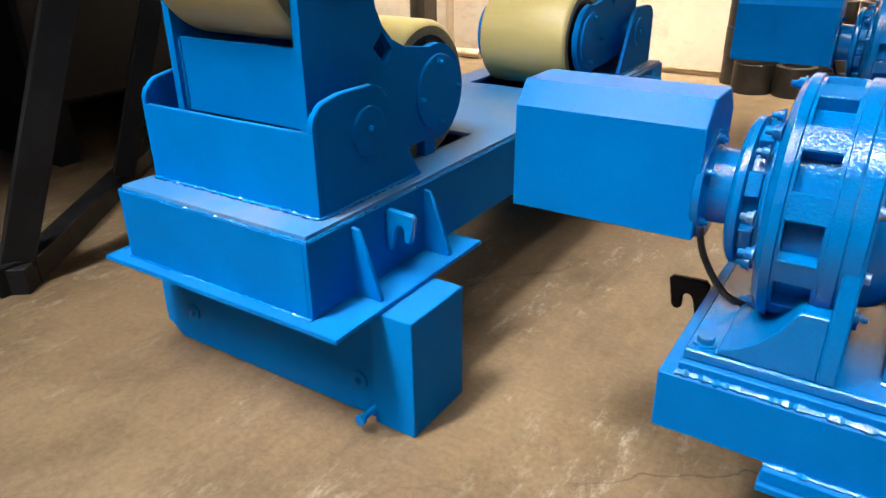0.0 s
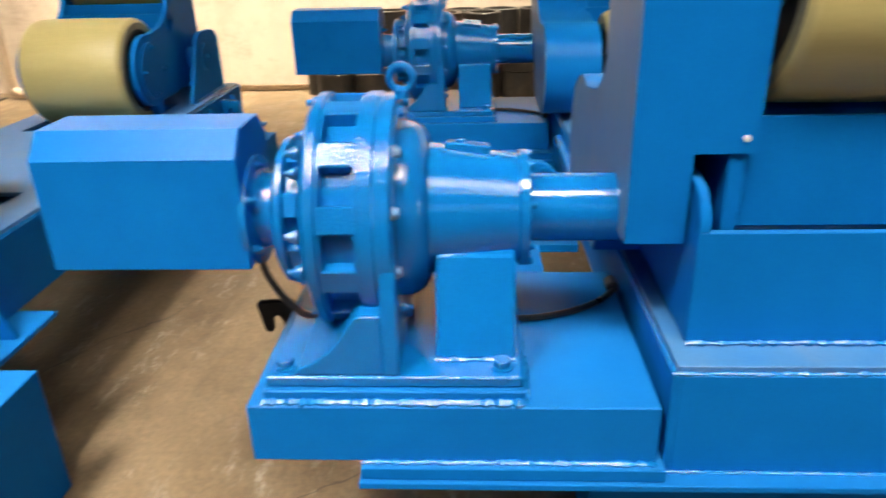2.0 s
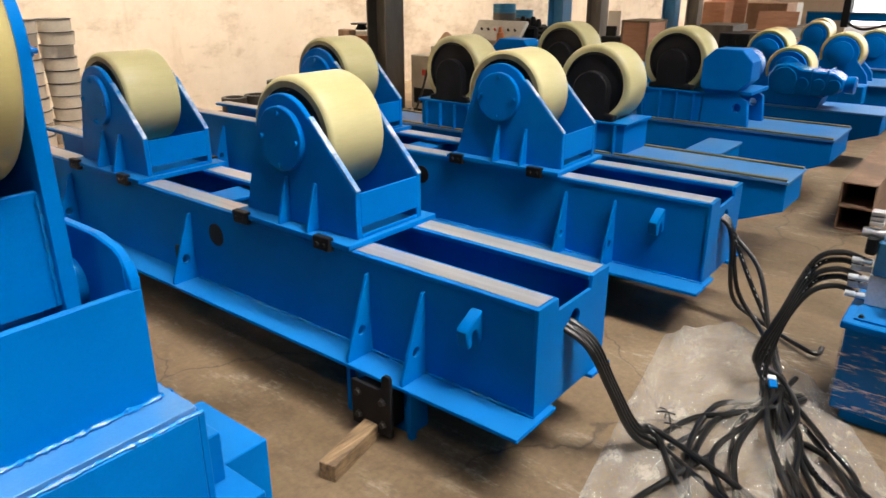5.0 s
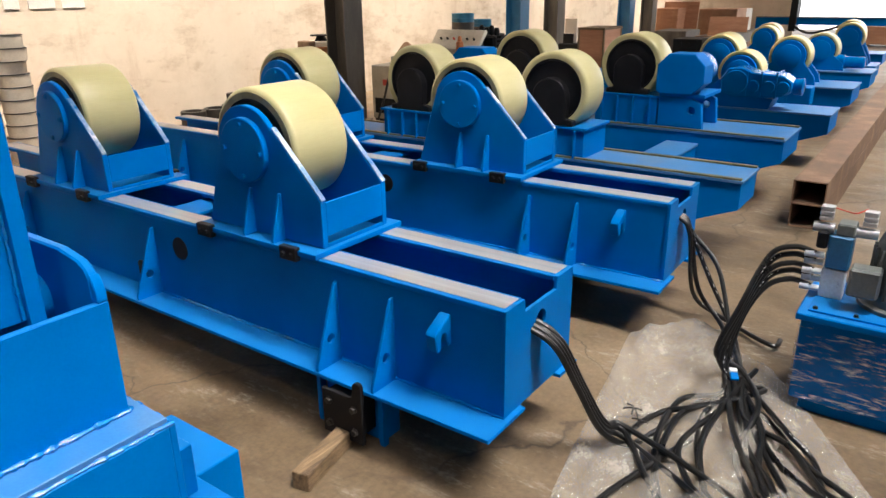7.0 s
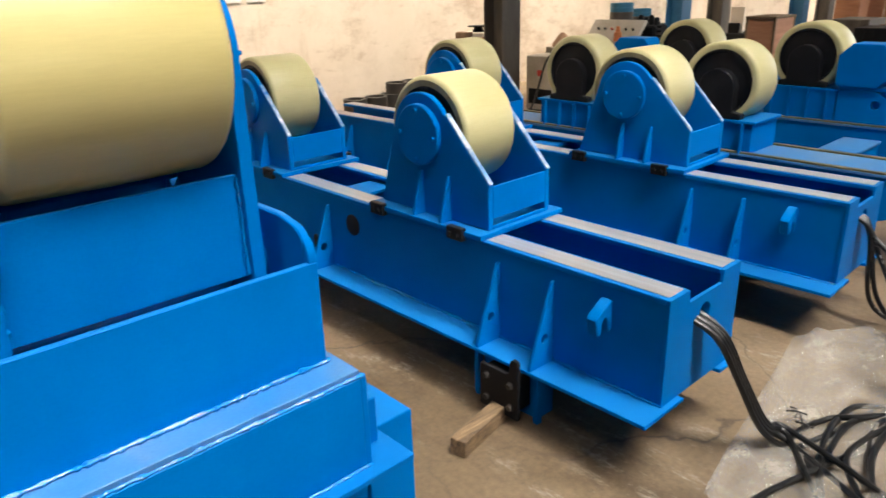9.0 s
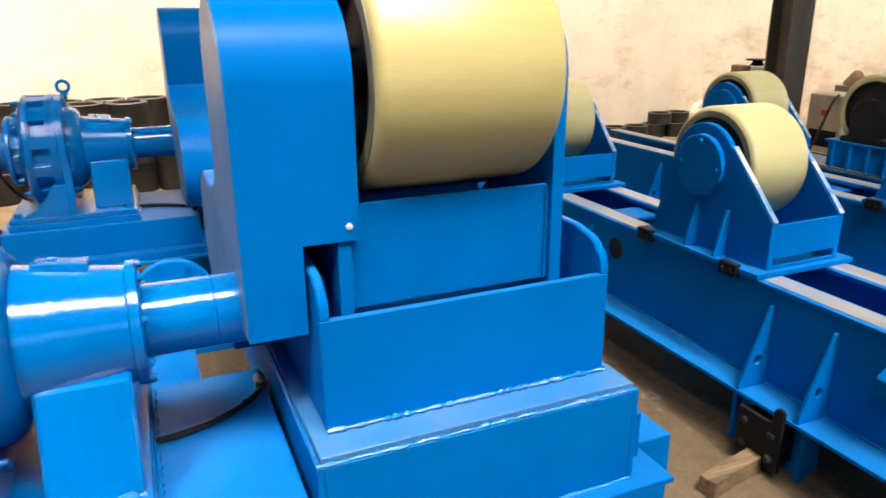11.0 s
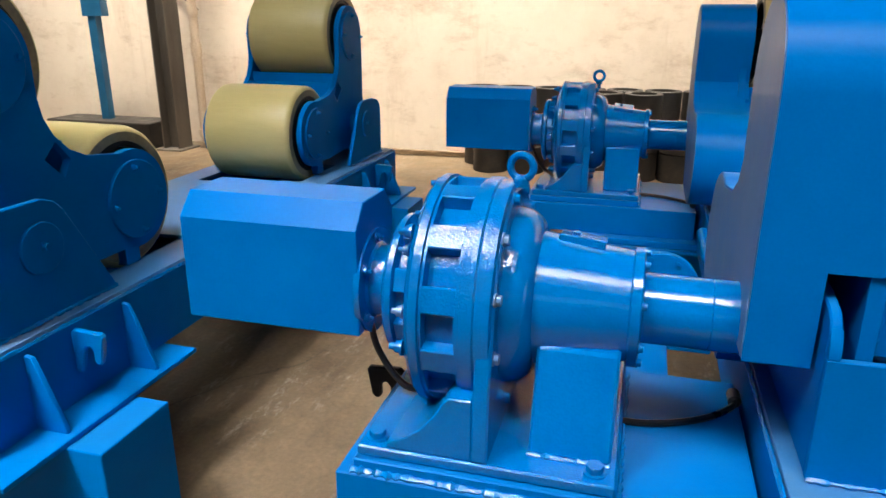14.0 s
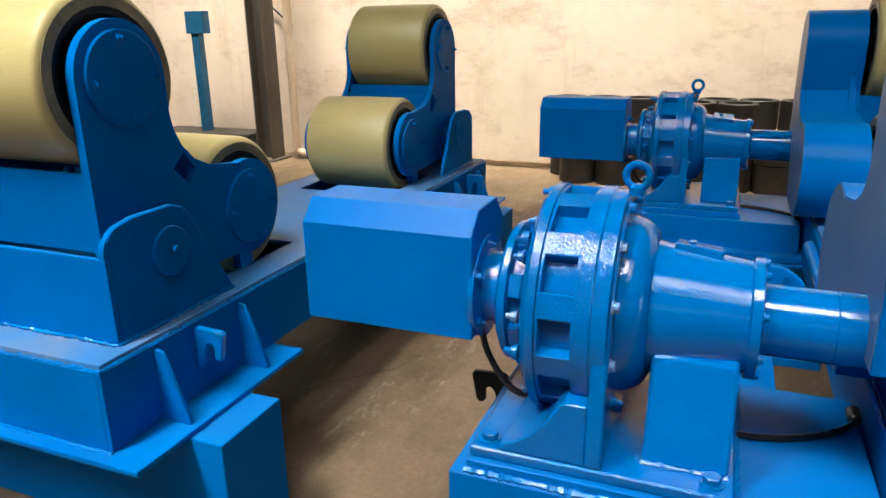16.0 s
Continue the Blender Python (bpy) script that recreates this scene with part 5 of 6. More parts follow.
NU, NV = 70, 44
grid = []
for i in range(NU + 1):
    row = []
    for j in range(NV + 1):
        p = along(edge_l, i / NU).lerp(along(edge_r, i / NU), j / NV)
        n1 = noise.noise(Vector((p.x * 5, p.y * 5, 0))) * 0.5 + noise.noise(Vector((p.x * 16, p.y * 16, 3))) * 0.25
        n2 = abs(noise.noise(Vector((p.x * 2.2 + 5, p.y * 6, 7))))
        edge = 0.4 if j in (0, NV) or i in (0, NU) else 1.0
        row.append(bm.verts.new((p.x + 0.02 * n1, p.y + 0.02 * n1, 0.006 + edge * (max(0.0, 0.022 * n1 + 0.075 * n2) + 0.016 * (1 - abs(noise.noise(Vector((p.x * 9, p.y * 9, 11)))) * 2) ** 4))))
    grid.append(row)
for i in range(NU):
    for j in range(NV):
        bm.faces.new((grid[i][j], grid[i + 1][j], grid[i + 1][j + 1], grid[i][j + 1]))
part("sheet", bm, SHEET, sheet_un)

R0 = random.Random(5)
LAB = "black rubber hydraulic hose trailing over the plastic sheet"
for k in range(4):
    o = 0.016 * (k - 1.5)
    end = [(2.15, -0.63), (1.95, -0.84), (1.85, -0.78), (2.0, -0.9)][k]
    last = [(2.5, -0.72), (1.75, -1.15), (1.6, -1.1), (1.8, -1.3)][k]
    hose([(1.88 + o, -0.24, 0.485 + 0.008 * (k % 2)), (1.88 + o, -0.32, 0.487 + 0.008 * (k % 2)), (1.905 + o, -0.40, 0.43), (1.95 + o * 0.8, -0.46, 0.28), (2.02 + o, -0.52, 0.11), (2.09 + o, -0.575 + o * 0.5, 0.035 + 0.012 * k), (*end, 0.03 + 0.008 * k), (*last, 0.03)], LAB)
for k in range(4):
    o = 0.016 * (k - 1.5)
    mid = [(3.27, -0.44, 0.13), (3.24, -0.47, 0.17), (3.22, -0.52, 0.24), (3.2, -0.56, 0.3)][k]
    flo = [(3.3, -0.56, 0.03), (3.15, -0.62, 0.045), (3.05, -0.7, 0.05), (2.95, -0.72, 0.06)][k]
    tail = [(3.12, -0.83, 0.03), (2.7, -0.82, 0.06), (2.45, -0.9, 0.05), (2.3, -1.0, 0.04)][k]
    far = [(3.2, -0.86, 0.025), (2.2, -0.95, 0.04), (2.0, -1.15, 0.04), (2.1, -1.25, 0.04)][k]
    hose([(3.24 + o, -0.28, 0.5), (3.24 + o, -0.365, 0.5), (3.25 + o, -0.41, 0.42), mid, flo, tail, far], LAB, ends=k in (0, 2))
ENDS = [(2.1, -0.68), (2.05, -0.85), (2.12, -1.02), (2.3, -1.15), (2.2, -0.92)]
for k in range(5):
    zz, yy = 0.44 + 0.033 * k, -0.985
    xx = 2.845 + 0.012 * (k % 2)
    e = ENDS[k]
    mx, my = (2.6 + 0.05 * R0.random(), -0.79 + 0.03 * R0.uniform(-1, 1))
    ob = hose([(xx, yy, zz), (xx, yy + 0.08, zz + 0.015), (xx - 0.03, yy + 0.16, zz - 0.03), (2.75 - 0.015 * k, -0.77, 0.28 + 0.02 * k), (2.66, -0.755 + 0.01 * k, 0.1 + 0.015 * k), (mx + 0.05 * (k - 2) * 0.6, my, 0.045 + 0.012 * k), ((mx + e[0]) / 2 + R0.uniform(-0.1, 0.1), (my + e[1]) / 2 + R0.uniform(-0.08, 0.08), 0.045 + 0.01 * k), (*e, 0.03), (e[0] - 0.35, e[1] - 0.25 + R0.uniform(-0.2, 0.2), 0.03)], LAB, ends=k in (1, 3))
    part("fitting", lathe([(yy - 0.02, 0.012), (yy + 0.012, 0.012), (yy + 0.014, 0.0145), (yy + 0.045, 0.0145)], "y", xx, zz, 14), ZINC, ob, "bright steel hose fitting")
FAN = [
    [(2.62, -0.79), (2.31, -0.79), (2.01, -0.7), (1.75, -0.63), (1.5, -0.6)],
    [(2.56, -0.79), (2.32, -0.69), (2.0, -0.72), (1.85, -0.78), (1.6, -1.0)],
    [(2.52, -0.82), (2.16, -0.75), (2.0, -0.82), (1.93, -0.9), (1.75, -1.1)],
    [(2.45, -0.81), (2.18, -0.81), (2.01, -0.87), (1.94, -0.92), (1.8, -1.15)],
    [(2.42, -0.84), (2.26, -0.9), (2.11, -1.0), (2.03, -1.05), (1.85, -1.25)],
    [(2.42, -0.88), (2.25, -0.95), (2.13, -1.04), (2.06, -1.09), (1.9, -1.3)],
    [(2.56, -0.87), (2.46, -0.97), (2.29, -1.12), (2.18, -1.27), (2.0, -1.45)],
    [(2.43, -0.89), (2.34, -1.05), (2.21, -1.16), (2.15, -1.23), (2.0, -1.5)],
    [(2.65, -0.91), (2.39, -0.73), (2.32, -0.62), (2.12, -0.58), (2.0, -0.7)],
]
for k, fan in enumerate(FAN):
    z = 0.042 + 0.007 * (k % 5)
    hose([(2.74 - 0.012 * k + R0.uniform(-0.06, 0.06), -0.75 - 0.03 * (k % 4) + R0.uniform(-0.03, 0.03), 0.05 + 0.012 * (k % 4))] + [(x, y, z if i < 2 else 0.036) for i, (x, y) in enumerate(fan)], LAB)
twig = thing("twig", (2.23, -0.56, 0.06), "small dry brown plant scrap on the plastic sheet", "twig")
for a, b, c in (((2.28, -0.51), (2.26, -0.54), (2.22, -0.55)), ((2.27, -0.57), (2.25, -0.54), (2.24, -0.51)), ((2.26, -0.55), (2.2, -0.58), (2.16, -0.6)), ((2.2, -0.56), (2.19, -0.59), (2.2, -0.62))):
    part("stem", sweep(smooth_path([(*a, 0.055), (*b, 0.066), (*c, 0.058)], 5), 0.0032, 6, wobble=0.3), DARK_CORE, twig)
tag_un = thing("hose_tag", (2.58, -0.81, 0.11), "small blue and white plastic tag lying on the hoses", "tag")
part("tag", bar((2.565, -0.815, 0.118), (2.6, -0.8, 0.128), 0.03, 0.012), BLUE_SHEEN, tag_un)
part("tag_edge", bar((2.602, -0.799, 0.1287), (2.622, -0.79, 0.134), 0.03, 0.012), PAPER, tag_un, "white end")

# ---- things lying on the floor ----
tagged(part("timber_block", bar((1.29, 0.19, 0.0325), (1.555, 0.245, 0.0325), 0.062, 0.065), WOOD), "short weathered timber block on the floor beside a foot", "timber block")
for k, z in enumerate((0.0, 0.164)):
    tb = bmesh.new()
    w, h, t = 0.2, 0.16, 0.008
    plate([(-0.74, z), (-0.54, z), (-0.54, z + h), (-0.74, z + h)], "x", 5.04 - 0.03 * k, 16.0, [[(-0.732, z + t), (-0.548, z + t), (-0.548, z + h - t), (-0.732, z + h - t)]], 0, tb)
    tagged(part("steel_tube", tb, RUST), "long rusty rectangular steel tube lying on the floor", "steel tube", "stacked steel tubes")

# ---- along the plaster wall ----
cores = [(-2.0 + 0.363 * i, 6.1, n) for i, n in enumerate((3, 3, 3, 3, 3, 3, 3))] + [(-1.82 + 0.363 * i, 5.76, n) for i, n in enumerate((2, 1, 2, 3, 3, 2))]
core = None
for cx, cy, n in cores:
    for k in range(n):
        m = pose(cx + random.uniform(-0.003, 0.003), cy + random.uniform(-0.008, 0.008), 0.272 * k, 0, 0, random.uniform(0, 360))
        if core is None:
            bm = lathe([(0.0, 0.125), (0.0, 0.172), (0.006, 0.178), (0.264, 0.178), (0.27, 0.172), (0.27, 0.125)], "z", 0, 0, 36, closed=True)
            lathe([(0.1, 0.126), (0.11, 0.04), (0.16, 0.04), (0.17, 0.126)], "z", 0, 0, 24, bm)
            core = tagged(part("wheel_core", bm, DARK_CORE), "dark cast iron wheel core stacked against the wall", "wheel core", "stacked wheel cores")
            core.matrix_world = m
        else:
            copy_thing(core, m)
for cx, cy in ((5.27, 6.15), (5.58, 6.12), (5.88, 6.16), (6.18, 6.12)):
    copy_thing(core, pose(cx, cy, 0.0, 0, 0, 40 * cx) @ Matrix.Diagonal((0.84, 0.84, 0.64, 1)))

for cx in (5.95, 6.24):
    copy_thing(core, pose(cx, 6.13, 0.174, 0, 0, 30 * cx) @ Matrix.Diagonal((0.84, 0.84, 0.5, 1)))
sack = bmesh.new()
bmesh.ops.create_icosphere(sack, subdivisions=4, radius=1.0)
for v in sack.verts:
    d = 1 + 0.22 * noise.noise(v.co * 2.6) + 0.1 * noise.noise(v.co * 7)
    v.co = Vector((6.72 + 0.26 * v.co.x * d, 6.08 + 0.2 * v.co.y * d, max(0.0, 0.2 + 0.24 * v.co.z * d)))
tagged(part("woven_sack", sack, BEIGE), "crumpled pale woven sack slumped against the wall", "sack")

col = thing("steel_column", (-5.6, 5.85, 0.0), "dirty grey steel H column standing before the wall", "column", "hall columns")


def h_column(un, cx, cy, w, d, h, mat):
    part("flange", box(cx - w / 2, cx + w / 2, cy - d / 2, cy - d / 2 + 0.016, 0.021, h), mat, un)
    part("flange", box(cx - w / 2, cx + w / 2, cy + d / 2 - 0.016, cy + d / 2, 0.021, h), mat, un)
    part("web", box(cx - 0.007, cx + 0.007, cy - d / 2 + 0.0165, cy + d / 2 - 0.0165, 0.021, h), mat, un)
    part("foot_plate", box(cx - w / 2 - 0.05, cx + w / 2 + 0.05, cy - d / 2 - 0.05, cy + d / 2 + 0.05, 0.0, 0.02), mat, un)


part("flange", box(-5.70, -5.684, 5.72, 5.98, 0.021, 6.8), COLUMN_GREY, col)
part("flange", box(-5.506, -5.49, 5.72, 5.98, 0.021, 6.8), COLUMN_GREY, col)
part("web", box(-5.6835, -5.5065, 5.84, 5.856, 0.021, 6.8), COLUMN_GREY, col)
part("foot_plate", box(-5.76, -5.43, 5.66, 6.04, 0.0, 0.02), COLUMN_GREY, col)
for cx, cy, mt, lb in ((6.5, 4.75, COLUMN_GREY, "dark grey steel H column"), (11.75, 5.4, BLUE_COL, "blue painted steel H column"), (13.2, 5.4, COLUMN_GREY, "dark grey steel H column"), (16.9, 5.4, BLUE_COL, "blue painted steel H column"), (18.4, 5.4, COLUMN_GREY, "dark grey steel H column")):
    c = thing("steel_column", (cx, cy, 0.0), lb + " rising from the floor", "column", "hall columns")
    h_column(c, cx, cy, 0.32, 0.3, 6.8, mt)
dp = thing("drain_pipe", (-5.32, 6.1, 0.0), "dirty cream drain pipe with a bend at the floor", "pipe")
part("pipe", sweep(smooth_path([(-5.32, 6.0, 6.6), (-5.32, 6.0, 3.0), (-5.32, 6.0, 0.5), (-5.32, 6.0, 0.15), (-5.27, 6.0, 0.075), (-5.18, 6.0, 0.06), (-4.9, 6.0, 0.06)], 8), 0.05, 14), PIPE_CREAM, dp)
for z0, z1 in ((1.05, 1.2), (1.5, 1.56), (0.14, 0.22)):
    part("coupling", lathe([(z0, 0.052), (z0, 0.06), (z1, 0.06), (z1, 0.052)], "z", -5.32, 6.0, 20), PIPE_CREAM, dp)
bp = thing("steel_post", (-6.6, 5.95, 0.0), "weathered blue steel post with a head plate", "post")
part("post", box(-6.66, -6.55, 5.9, 6.0, 0.0, 1.66, 0.004), BLUE_COL, bp)
part("head_plate", box(-6.72, -6.45, 5.89, 6.01, 1.48, 1.74, 0.003), BLUE_COL, bp)
tagged(part("steel_trough", box(-7.3, -5.85, 5.7, 6.2, 0.0, 0.3, 0.01), DARK_CORE), "low dark steel trough on the floor by the wall", "trough")
wc = thing("wall_cable", (-5.9, 6.3, 1.7), "thin black cable sagging along the wall", "cable")
part("cable", sweep(smooth_path([(-5.45, 6.3, 1.55), (-5.7, 6.3, 1.75), (-6.1, 6.3, 2.1), (-6.5, 6.3, 2.5)], 8), 0.012, 6), RUBBER, wc)
tagged(part("timber_strip", bar((-4.9, 6.25, 0.035), (-1.9, 6.28, 0.035), 0.06, 0.05), WOOD), "long thin timber strip lying along the wall", "timber strip")
for k in range(3):
    cc = thing("floor_cable", (-0.6, 4.2, 0.0), "black cable coiled loosely on the floor", "cable", "floor cables")
    part("cable", sweep(smooth_path([(-1.3 + 0.2 * k, 3.6, 0.012), (-0.9 + 0.15 * k, 3.95, 0.012 + 0.01 * k), (-0.4, 4.2 + 0.1 * k, 0.02), (0.0, 4.4 - 0.1 * k, 0.04 + 0.02 * k), (0.25, 4.15, 0.03), (-0.1, 3.9 + 0.1 * k, 0.03), (-0.3, 4.3, 0.03)], 8), 0.011, 7), RUBBER, cc)

# pale rolls stacked in strapped tiers by the wall
roll = None
for ix in range(3):
    for k in range(10):
        m = pose(2.56 + 0.33 * ix + random.uniform(-0.012, 0.012), 5.95 + random.uniform(-0.02, 0.02), 0.117 * k, 0, 0, random.uniform(0, 360))
        if roll is None:
            roll = thing("plastic_pail", (0, 0, 0), "pale plastic pail with dark rim stacked in tiers", "pail", "stacked pails")
            part("body", lathe([(0.0, 0.135), (0.0, 0.145), (0.106, 0.152), (0.1098, 0.145)], "z", 0, 0, 28), PALE_PLASTIC, roll)
            part("rim", lathe([(0.11, 0.14), (0.11, 0.155), (0.116, 0.155), (0.116, 0.14)], "z", 0, 0, 28), RUBBER, roll, "dark rim")
            roll.matrix_world = m
        else:
            copy_thing(roll, m)

# ---- stores and machines at the back of the hall ----
sp = thing("wire_spool", (6.55, 5.2, 0.0), "large copper wire spool on a steel stand", "wire spool")
part("stand", box(6.3, 6.8, 4.95, 5.45, 0.0, 0.56, 0.01), RUST, sp)
for k in range(5):
    part("winding", lathe([(0.561 + 0.064 * k, 0.17), (0.561 + 0.064 * k, 0.222), (0.567 + 0.064 * k, 0.23), (0.616 + 0.064 * k, 0.23), (0.622 + 0.064 * k, 0.222), (0.622 + 0.064 * k, 0.17)], "z", 6.55, 5.2, 36), COPPER, sp, "copper wire winding")
part("rim", lathe([(0.8825, 0.1), (0.8825, 0.2), (0.89, 0.205), (0.93, 0.205), (0.935, 0.19), (0.935, 0.1)], "z", 6.55, 5.2, 32), PALE_PLASTIC, sp, "pale spool rim")
part("cap", lathe([(0.9355, 0.08), (0.99, 0.05), (0.995, 0.13), (1.01, 0.13)], "z", 6.55, 5.2, 28), BLACK, sp)
part("side_box", box(6.24, 6.36, 5.1, 5.3, 0.561, 0.95, 0.01), RUST, sp)

cab = thing("control_cabinet", (6.75, 4.2, 0.0), "grey welding power cabinet with a red switch", "cabinet")
part("body", box(6.6, 7.0, 4.0, 4.45, 0.05, 0.68, 0.01), BEIGE, cab)
part("base", box(6.62, 6.98, 4.02, 4.43, 0.0, 0.0495), BLACK, cab)
part("red_switch", box(6.585, 6.6, 4.2, 4.27, 0.45, 0.52, 0.006), RED, cab, "red rotary switch")
part("vent_panel", box(6.592, 6.5998, 4.05, 4.4, 0.12, 0.3, 0.002), BLACK, cab)
part("cable", sweep(smooth_path([(6.62, 4.1, 0.69), (6.55, 4.12, 0.6), (6.52, 4.2, 0.3), (6.5, 4.3, 0.02)], 8), 0.014, 7), RUBBER, cab)
desk = thing("control_desk", (7.9, 4.0, 0.0), "beige operator desk with sloping switch panel and orange lamp", "control desk")
part("body", box(7.62, 8.1, 3.6, 4.5, 0.0, 0.8, 0.01), BEIGE, desk)
part("panel", plate([(7.6, 0.8005), (7.66, 0.8005), (7.86, 1.0), (7.84, 1.03), (7.8, 1.03)], "y", 3.6, 4.33, (), 0.006), BEIGE, desk, "sloping beige switch panel")
part("side_shelf", plate([(7.6, 0.8005), (7.95, 0.8005), (7.95, 0.83), (7.62, 0.83)], "y", 4.331, 4.55, (), 0.004), BEIGE, desk)
for k in range(6):
    sw = lathe([(-0.02, 0.014), (0.02, 0.012)], "z", 0, 0, 12)
    bmesh.ops.transform(sw, matrix=pose(7.7, 3.7 + 0.1 * k, 0.925, 0, -49, 0), verts=sw.verts)
    part("knob", sw, BLACK if k != 3 else RED, desk)
ORANGE = surface("orange_plastic", (0.5, 0.16, 0.05), (0.6, 0.2, 0.07), (0.66, 0.26, 0.1), 5.0, (0.4, 0.6), 0.0, 90.0, 0.0004)
part("lamp", lathe([(0.8, 0.05), (0.9, 0.045), (0.91, 0.03), (0.97, 0.02)], "z", 7.56, 3.82, 20), ORANGE, desk, "orange beacon lamp")
cone = thing("paper_bag", (7.2, 4.39, 0.0), "crumpled brown paper bag on a low stand", "bag")
part("stand", box(7.1, 7.35, 4.22, 4.56, 0.0, 0.74, 0.01), BEIGE, cone)
part("bag", lathe([(0.7405, 0.13), (0.78, 0.125), (0.84, 0.08), (0.88, 0.05), (0.905, 0.02)], "z", 7.22, 4.39, 9), CARTON, cone, "pointed brown bag")
DRUM_BLUE = surface("drum_blue", (0.02, 0.14, 0.25), (0.03, 0.18, 0.31), (0.05, 0.22, 0.36), 3.0, (0.4, 0.6), 0.0, 60.0, 0.001)
for cx, cy, z0, z1, rr in ((8.6, 4.47, 0.97, 1.2, 0.155), (9.2, 4.54, 0.9, 1.1, 0.14)):
    dr = thing("oil_drum", (cx, cy, 0.0), "dark drum with a blue upper half on a dark stand", "drum", "blue-topped drums")
    part("stand", box(cx - 0.2, cx + 0.2, cy - 0.22, cy + 0.22, 0.0, z0 - 0.02, 0.01), BLACK, dr)
    part("plate", box(cx - 0.23, cx + 0.23, cy - 0.25, cy + 0.25, z0 - 0.0195, z0, 0.004), BLACK, dr)
    h = z1 - z0
    part("body", lathe([(z0 + 0.0005, rr - 0.01), (z0 + 0.004, rr), (z0 + h * 0.5, rr), (z0 + h * 0.5, rr - 0.02)], "z", cx, cy, 32), COLUMN_GREY, dr)
    part("top", lathe([(z0 + h * 0.505, rr), (z0 + h * 0.72, rr), (z0 + h * 0.74, rr + 0.005), (z0 + h * 0.76, rr), (z1, rr), (z1, rr - 0.012), (z1 - 0.01, rr - 0.015)], "z", cx, cy, 32), DRUM_BLUE, dr, "blue upper half")
mach = thing("engine_block", (9.0, 4.2, 0.0), "dark ribbed machine head on a stand behind the rollers", "machine")
part("stand", box(8.85, 9.2, 4.06, 4.42, 0.0, 0.66, 0.01), BLACK, mach)
part("head", box(8.84, 9.2, 4.1, 4.44, 0.6605, 0.9, 0.03), BLACK, mach)
for k in range(4):
    part("cylinder", lathe([(0.9005, 0.04), (0.96 + 0.03 * (k % 2), 0.04), (1.0 + 0.03 * (k % 2), 0.025)], "z", 8.95, 4.13 + 0.085 * k, 14), BLACK, mach)
    part("knob", lathe([(4.03, 0.02), (4.099, 0.02)], "y", 8.92, 0.7 + 0.06 * k, 12), BLACK, mach)
dm = thing("machine_cabinet", (11.6, 4.2, 0.0), "low black machine with a pale upright panel", "machine")
part("body", box(11.5, 12.1, 4.02, 4.45, 0.0, 0.62, 0.02), BLACK, dm)
part("panel", box(11.7, 11.74, 4.2, 4.43, 0.6205, 1.02, 0.006), PALE_PLASTIC, dm, "pale upright panel")
part("monitor", box(11.55, 11.6, 4.2, 4.38, 0.6205, 0.78, 0.006), BLACK, dm)
crate = thing("wooden_crate", (10.3, 3.2, 0.0), "tall reddish plywood crate with pale edge battens", "crate")
part("body", box(10.0, 10.62, 2.97, 3.36, 0.06, 0.94, 0.004), PLY, crate)
part("lid", box(9.985, 10.64, 2.955, 3.375, 0.9405, 0.97, 0.004), WOOD, crate, "pale timber lid")
for cx, cy in ((9.99, 2.958), (9.99, 3.345), (10.6, 2.958)):
    part("edge_batten", box(cx, cx + 0.028, cy, cy + 0.028, 0.06, 0.9402, 0.003), WOOD, crate)
for yy in (3.0, 3.25):
    part("skid", box(10.02, 10.6, yy, yy + 0.08, 0.0, 0.0595, 0.004), WOOD, crate)
ob = tagged(part("plywood_sheet", box(-0.01, 0.01, -0.36, 0.36, 0, 0.36, 0.002), PLY), "pinkish plywood sheet standing on stacked steel", "plywood sheet", "plywood sheets")
ob.matrix_world = pose(15.0, 2.56, 0.601, 0, 14, 3)
ob = tagged(part("plywood_sheet", box(-0.01, 0.01, -0.4, 0.4, 0, 1.2, 0.002), PLY), "upright reddish plywood sheet leaning in the stores", "plywood sheet", "plywood sheets")
ob.matrix_world = pose(17.4, 4.3, 0.0, 0, 10, 4)
tube = thing("steel_beam", (14.5, 2.2, 0.0), "long dark olive steel box beam resting on trestles", "steel beam")
OLIVE = surface("olive_mill_steel", (0.06, 0.055, 0.04), (0.1, 0.09, 0.068), (0.16, 0.14, 0.11), 3.0, (0.5, 0.75), 0.3, 60.0, 0.001)
part("beam", bar((11.5, 1.88, 0.69), (18.2, 2.6, 0.51), 0.26, 0.16), OLIVE, tube)
for f in (0.12, 0.5, 0.88):
    part("trestle", box(11.5 + 6.7 * f - 0.06, 11.5 + 6.7 * f + 0.06, 1.75 + 0.72 * f, 2.0 + 0.72 * f, 0.0, 0.6 - 0.18 * f, 0.004), RUST, tube)
shelf = thing("storage_stack", (15.2, 2.55, 0.0), "rusty stacked steel plates under a plywood sheet", "stack")
for k in range(4):
    part("plate", box(14.6 + 0.05 * k, 16.0 - 0.04 * k, 2.75 - 0.55, 3.1, 0.15 * k + 0.001, 0.15 * k + 0.148, 0.008), RUST, shelf)
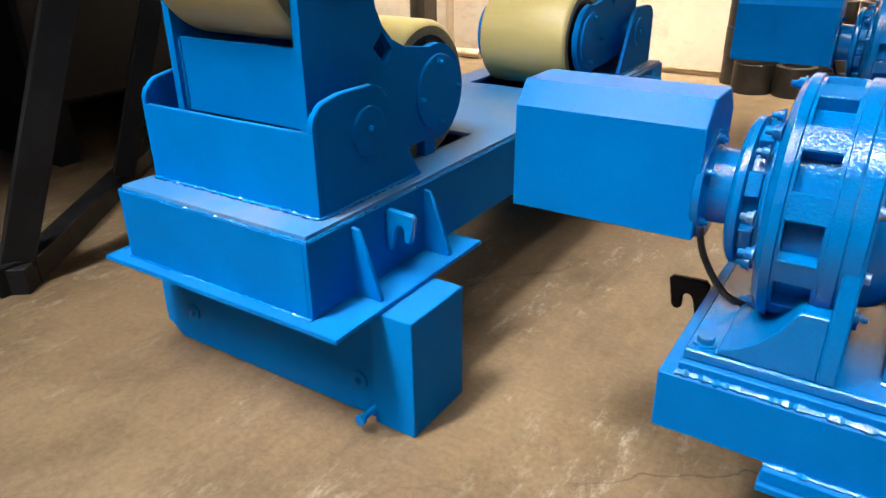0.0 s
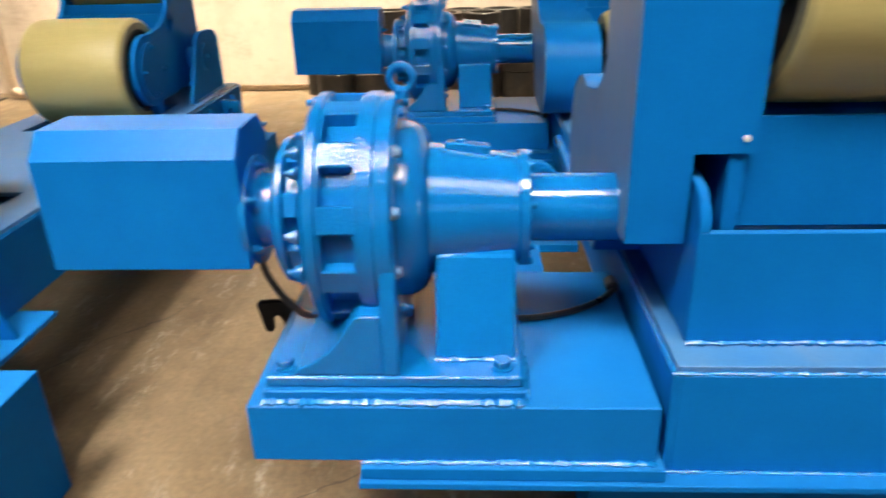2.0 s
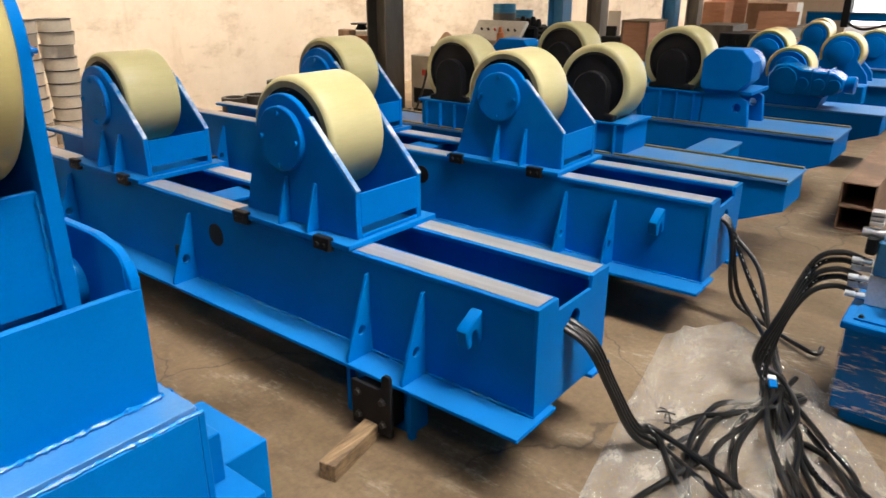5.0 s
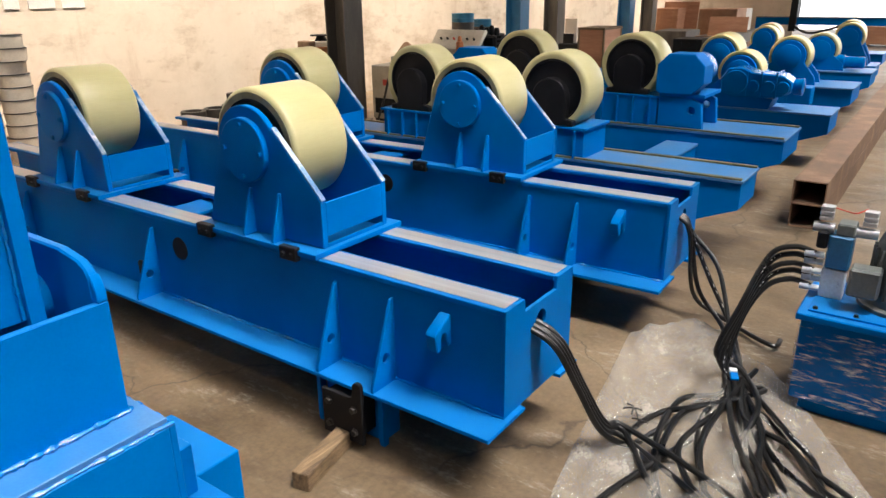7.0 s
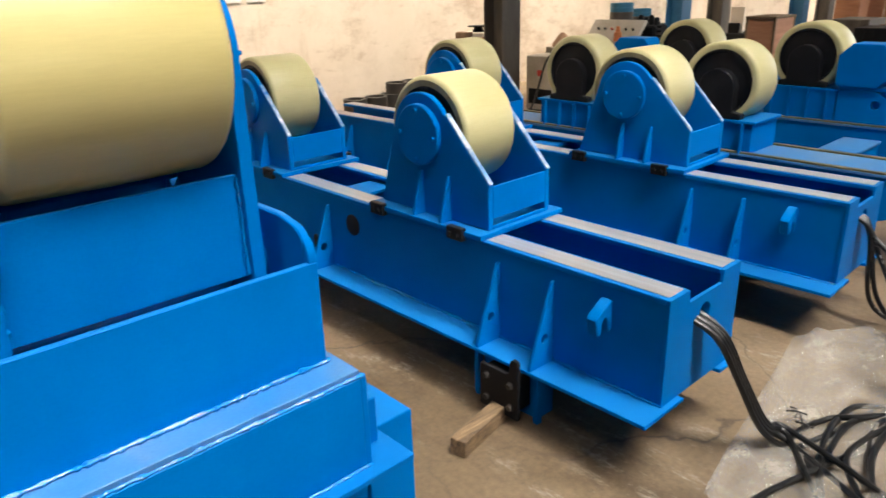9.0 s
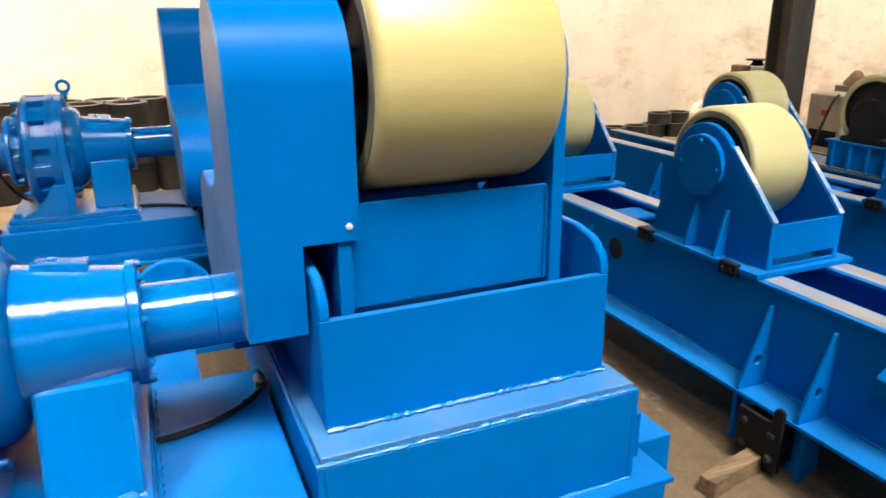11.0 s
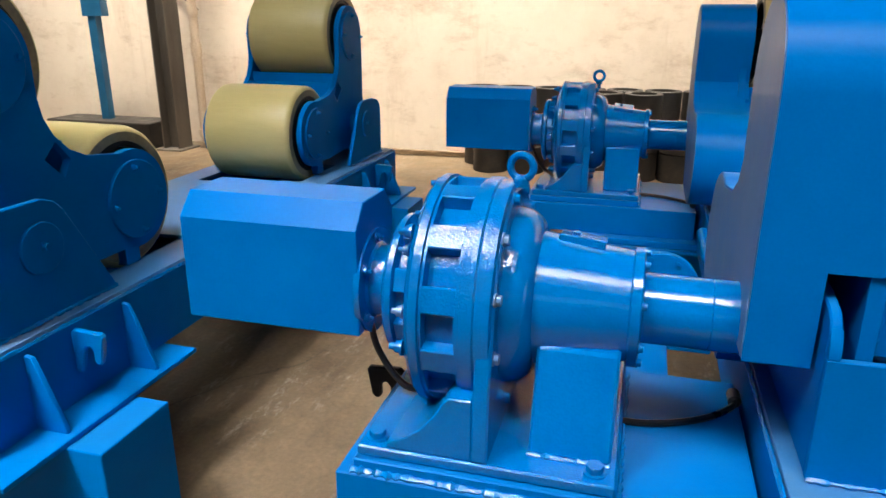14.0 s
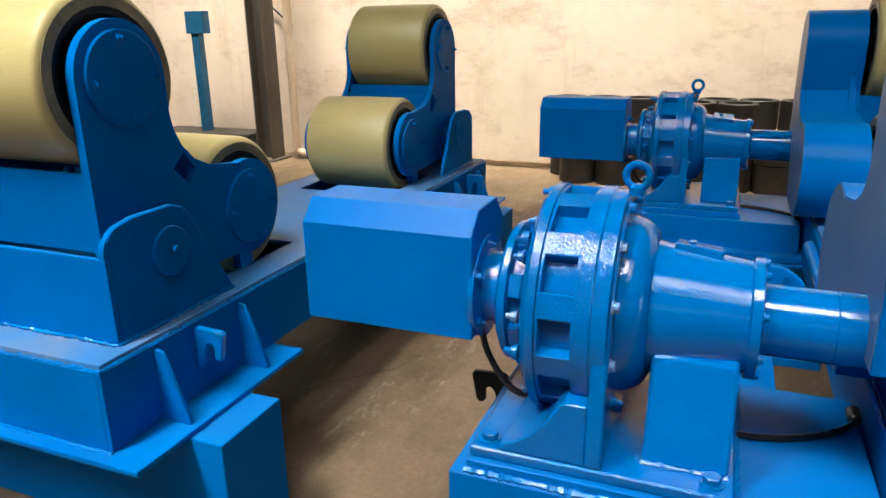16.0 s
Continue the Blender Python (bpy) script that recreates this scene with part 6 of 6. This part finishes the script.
for k, (x, y, w, d, h, mt, lb) in enumerate(((13.0, 2.4, 0.7, 0.55, 0.65, BLACK, "dark covered machine"), (13.0, 1.13, 0.6, 0.4, 0.58, PLY, "reddish wooden crate"), (17.0, 4.2, 0.9, 0.5, 1.05, PLY, "reddish wooden crate"), (18.6, 3.3, 0.9, 0.9, 1.0, CARTON, "brown wooden crate"), (15.8, 3.6, 1.0, 0.7, 0.62, COLUMN_GREY, "grey steel stack"), (21.8, -0.9, 0.8, 1.8, 0.5, PLY, "stack of reddish boards"), (20.6, 3.6, 0.8, 0.9, 0.95, BEIGE, "pale boxed machine"))):
    st = thing("storage_stack", (x + w / 2, y + d / 2, 0.0), lb + " in the back of the hall", "stack")
    part("body", box(x, x + w, y, y + d, 0.06, h, 0.012), mt, st)
    part("skid", box(x + 0.05, x + w - 0.05, y + 0.03, y + 0.12, 0.0, 0.0595, 0.004), WOOD, st)
    part("skid", box(x + 0.05, x + w - 0.05, y + d - 0.12, y + d - 0.03, 0.0, 0.0595, 0.004), WOOD, st)
    for q in range(1, 4):
        part("batten", box(x - 0.006, x - 0.0005, y + d * q / 4 - 0.02, y + d * q / 4 + 0.02, 0.07, h - 0.02, 0.001), mt, st)
for a, b in ((3.45, 3.6), (3.685, 3.95), (4.02, 4.26)):
    tagged(part("notice_sheet", box(a, b, 6.342, 6.3495, 1.378, 1.72, 0.001), PAPER), "white paper notice hung on the plaster wall", "notice", "wall notices")
gan = thing("gantry", (20.0, 0.0, 0.0), "blue gantry frame across the far end of the hall", "gantry")
part("crossbeam", box(19.9, 20.1, -4.0, 3.15, 0.6, 0.77, 0.006), BLUE, gan)
part("rail", box(19.88, 20.12, -4.0, 3.15, 0.7705, 0.79, 0.004), GREY_PAINT, gan)
for yy in (-4.0, 3.0):
    part("leg", box(19.92, 20.08, yy, yy + 0.15, 0.0, 0.5995, 0.006), BLUE, gan)
part("carriage", box(19.8, 20.2, 2.2, 2.36, 0.45, 1.4, 0.01), BLACK, gan)
part("cable_loop", sweep(smooth_path([(19.85, 2.3, 0.6), (19.8, 1.9, 0.42), (19.8, 1.5, 0.5), (19.85, 1.2, 0.6)], 8), 0.03, 8), RUBBER, gan)

# ---- dark trestle and machine body beside the idler ----
tr = thing("trestle", (-4.3, 0.5, 0.0), "dark painted steel trestle with leaning legs", "trestle")
part("leg", bar((-3.79, -0.07, 0.06), (-3.54, 0.47, 1.66), 0.16, 0.13), BLACK, tr)
part("leg", bar((-4.45, 0.95, 0.11), (-4.19, 1.41, 1.66), 0.12, 0.11), BLACK, tr)
part("floor_beam", bar((-3.68, -0.13, 0.061), (-5.1, 1.73, 0.061), 0.11, 0.12), BLACK, tr)
part("head_beam", bar((-3.48, 0.38, 1.72), (-4.26, 1.5, 1.72), 0.12, 0.12), BLACK, tr)
ft = part("foot", box(-3.93, -3.7, -0.19, 0.0, 0.0, 0.14, 0.006), BLACK, tr)
bolt((-3.8, -0.19, 0.08), "y", -1, 0.026, ft, GREY_PAINT)
body = thing("dark_machine", (-6.4, 2.0, 0.0), "large black machine body standing on steel skids", "machine")
part("shell", box(-8.0, -5.15, 0.9, 3.1, 0.42, 1.75, 0.03), BLACK, body)
for yy in (1.0, 2.8):
    part("skid", box(-7.9, -5.25, yy, yy + 0.16, 0.0, 0.4195, 0.01), BLACK, body)
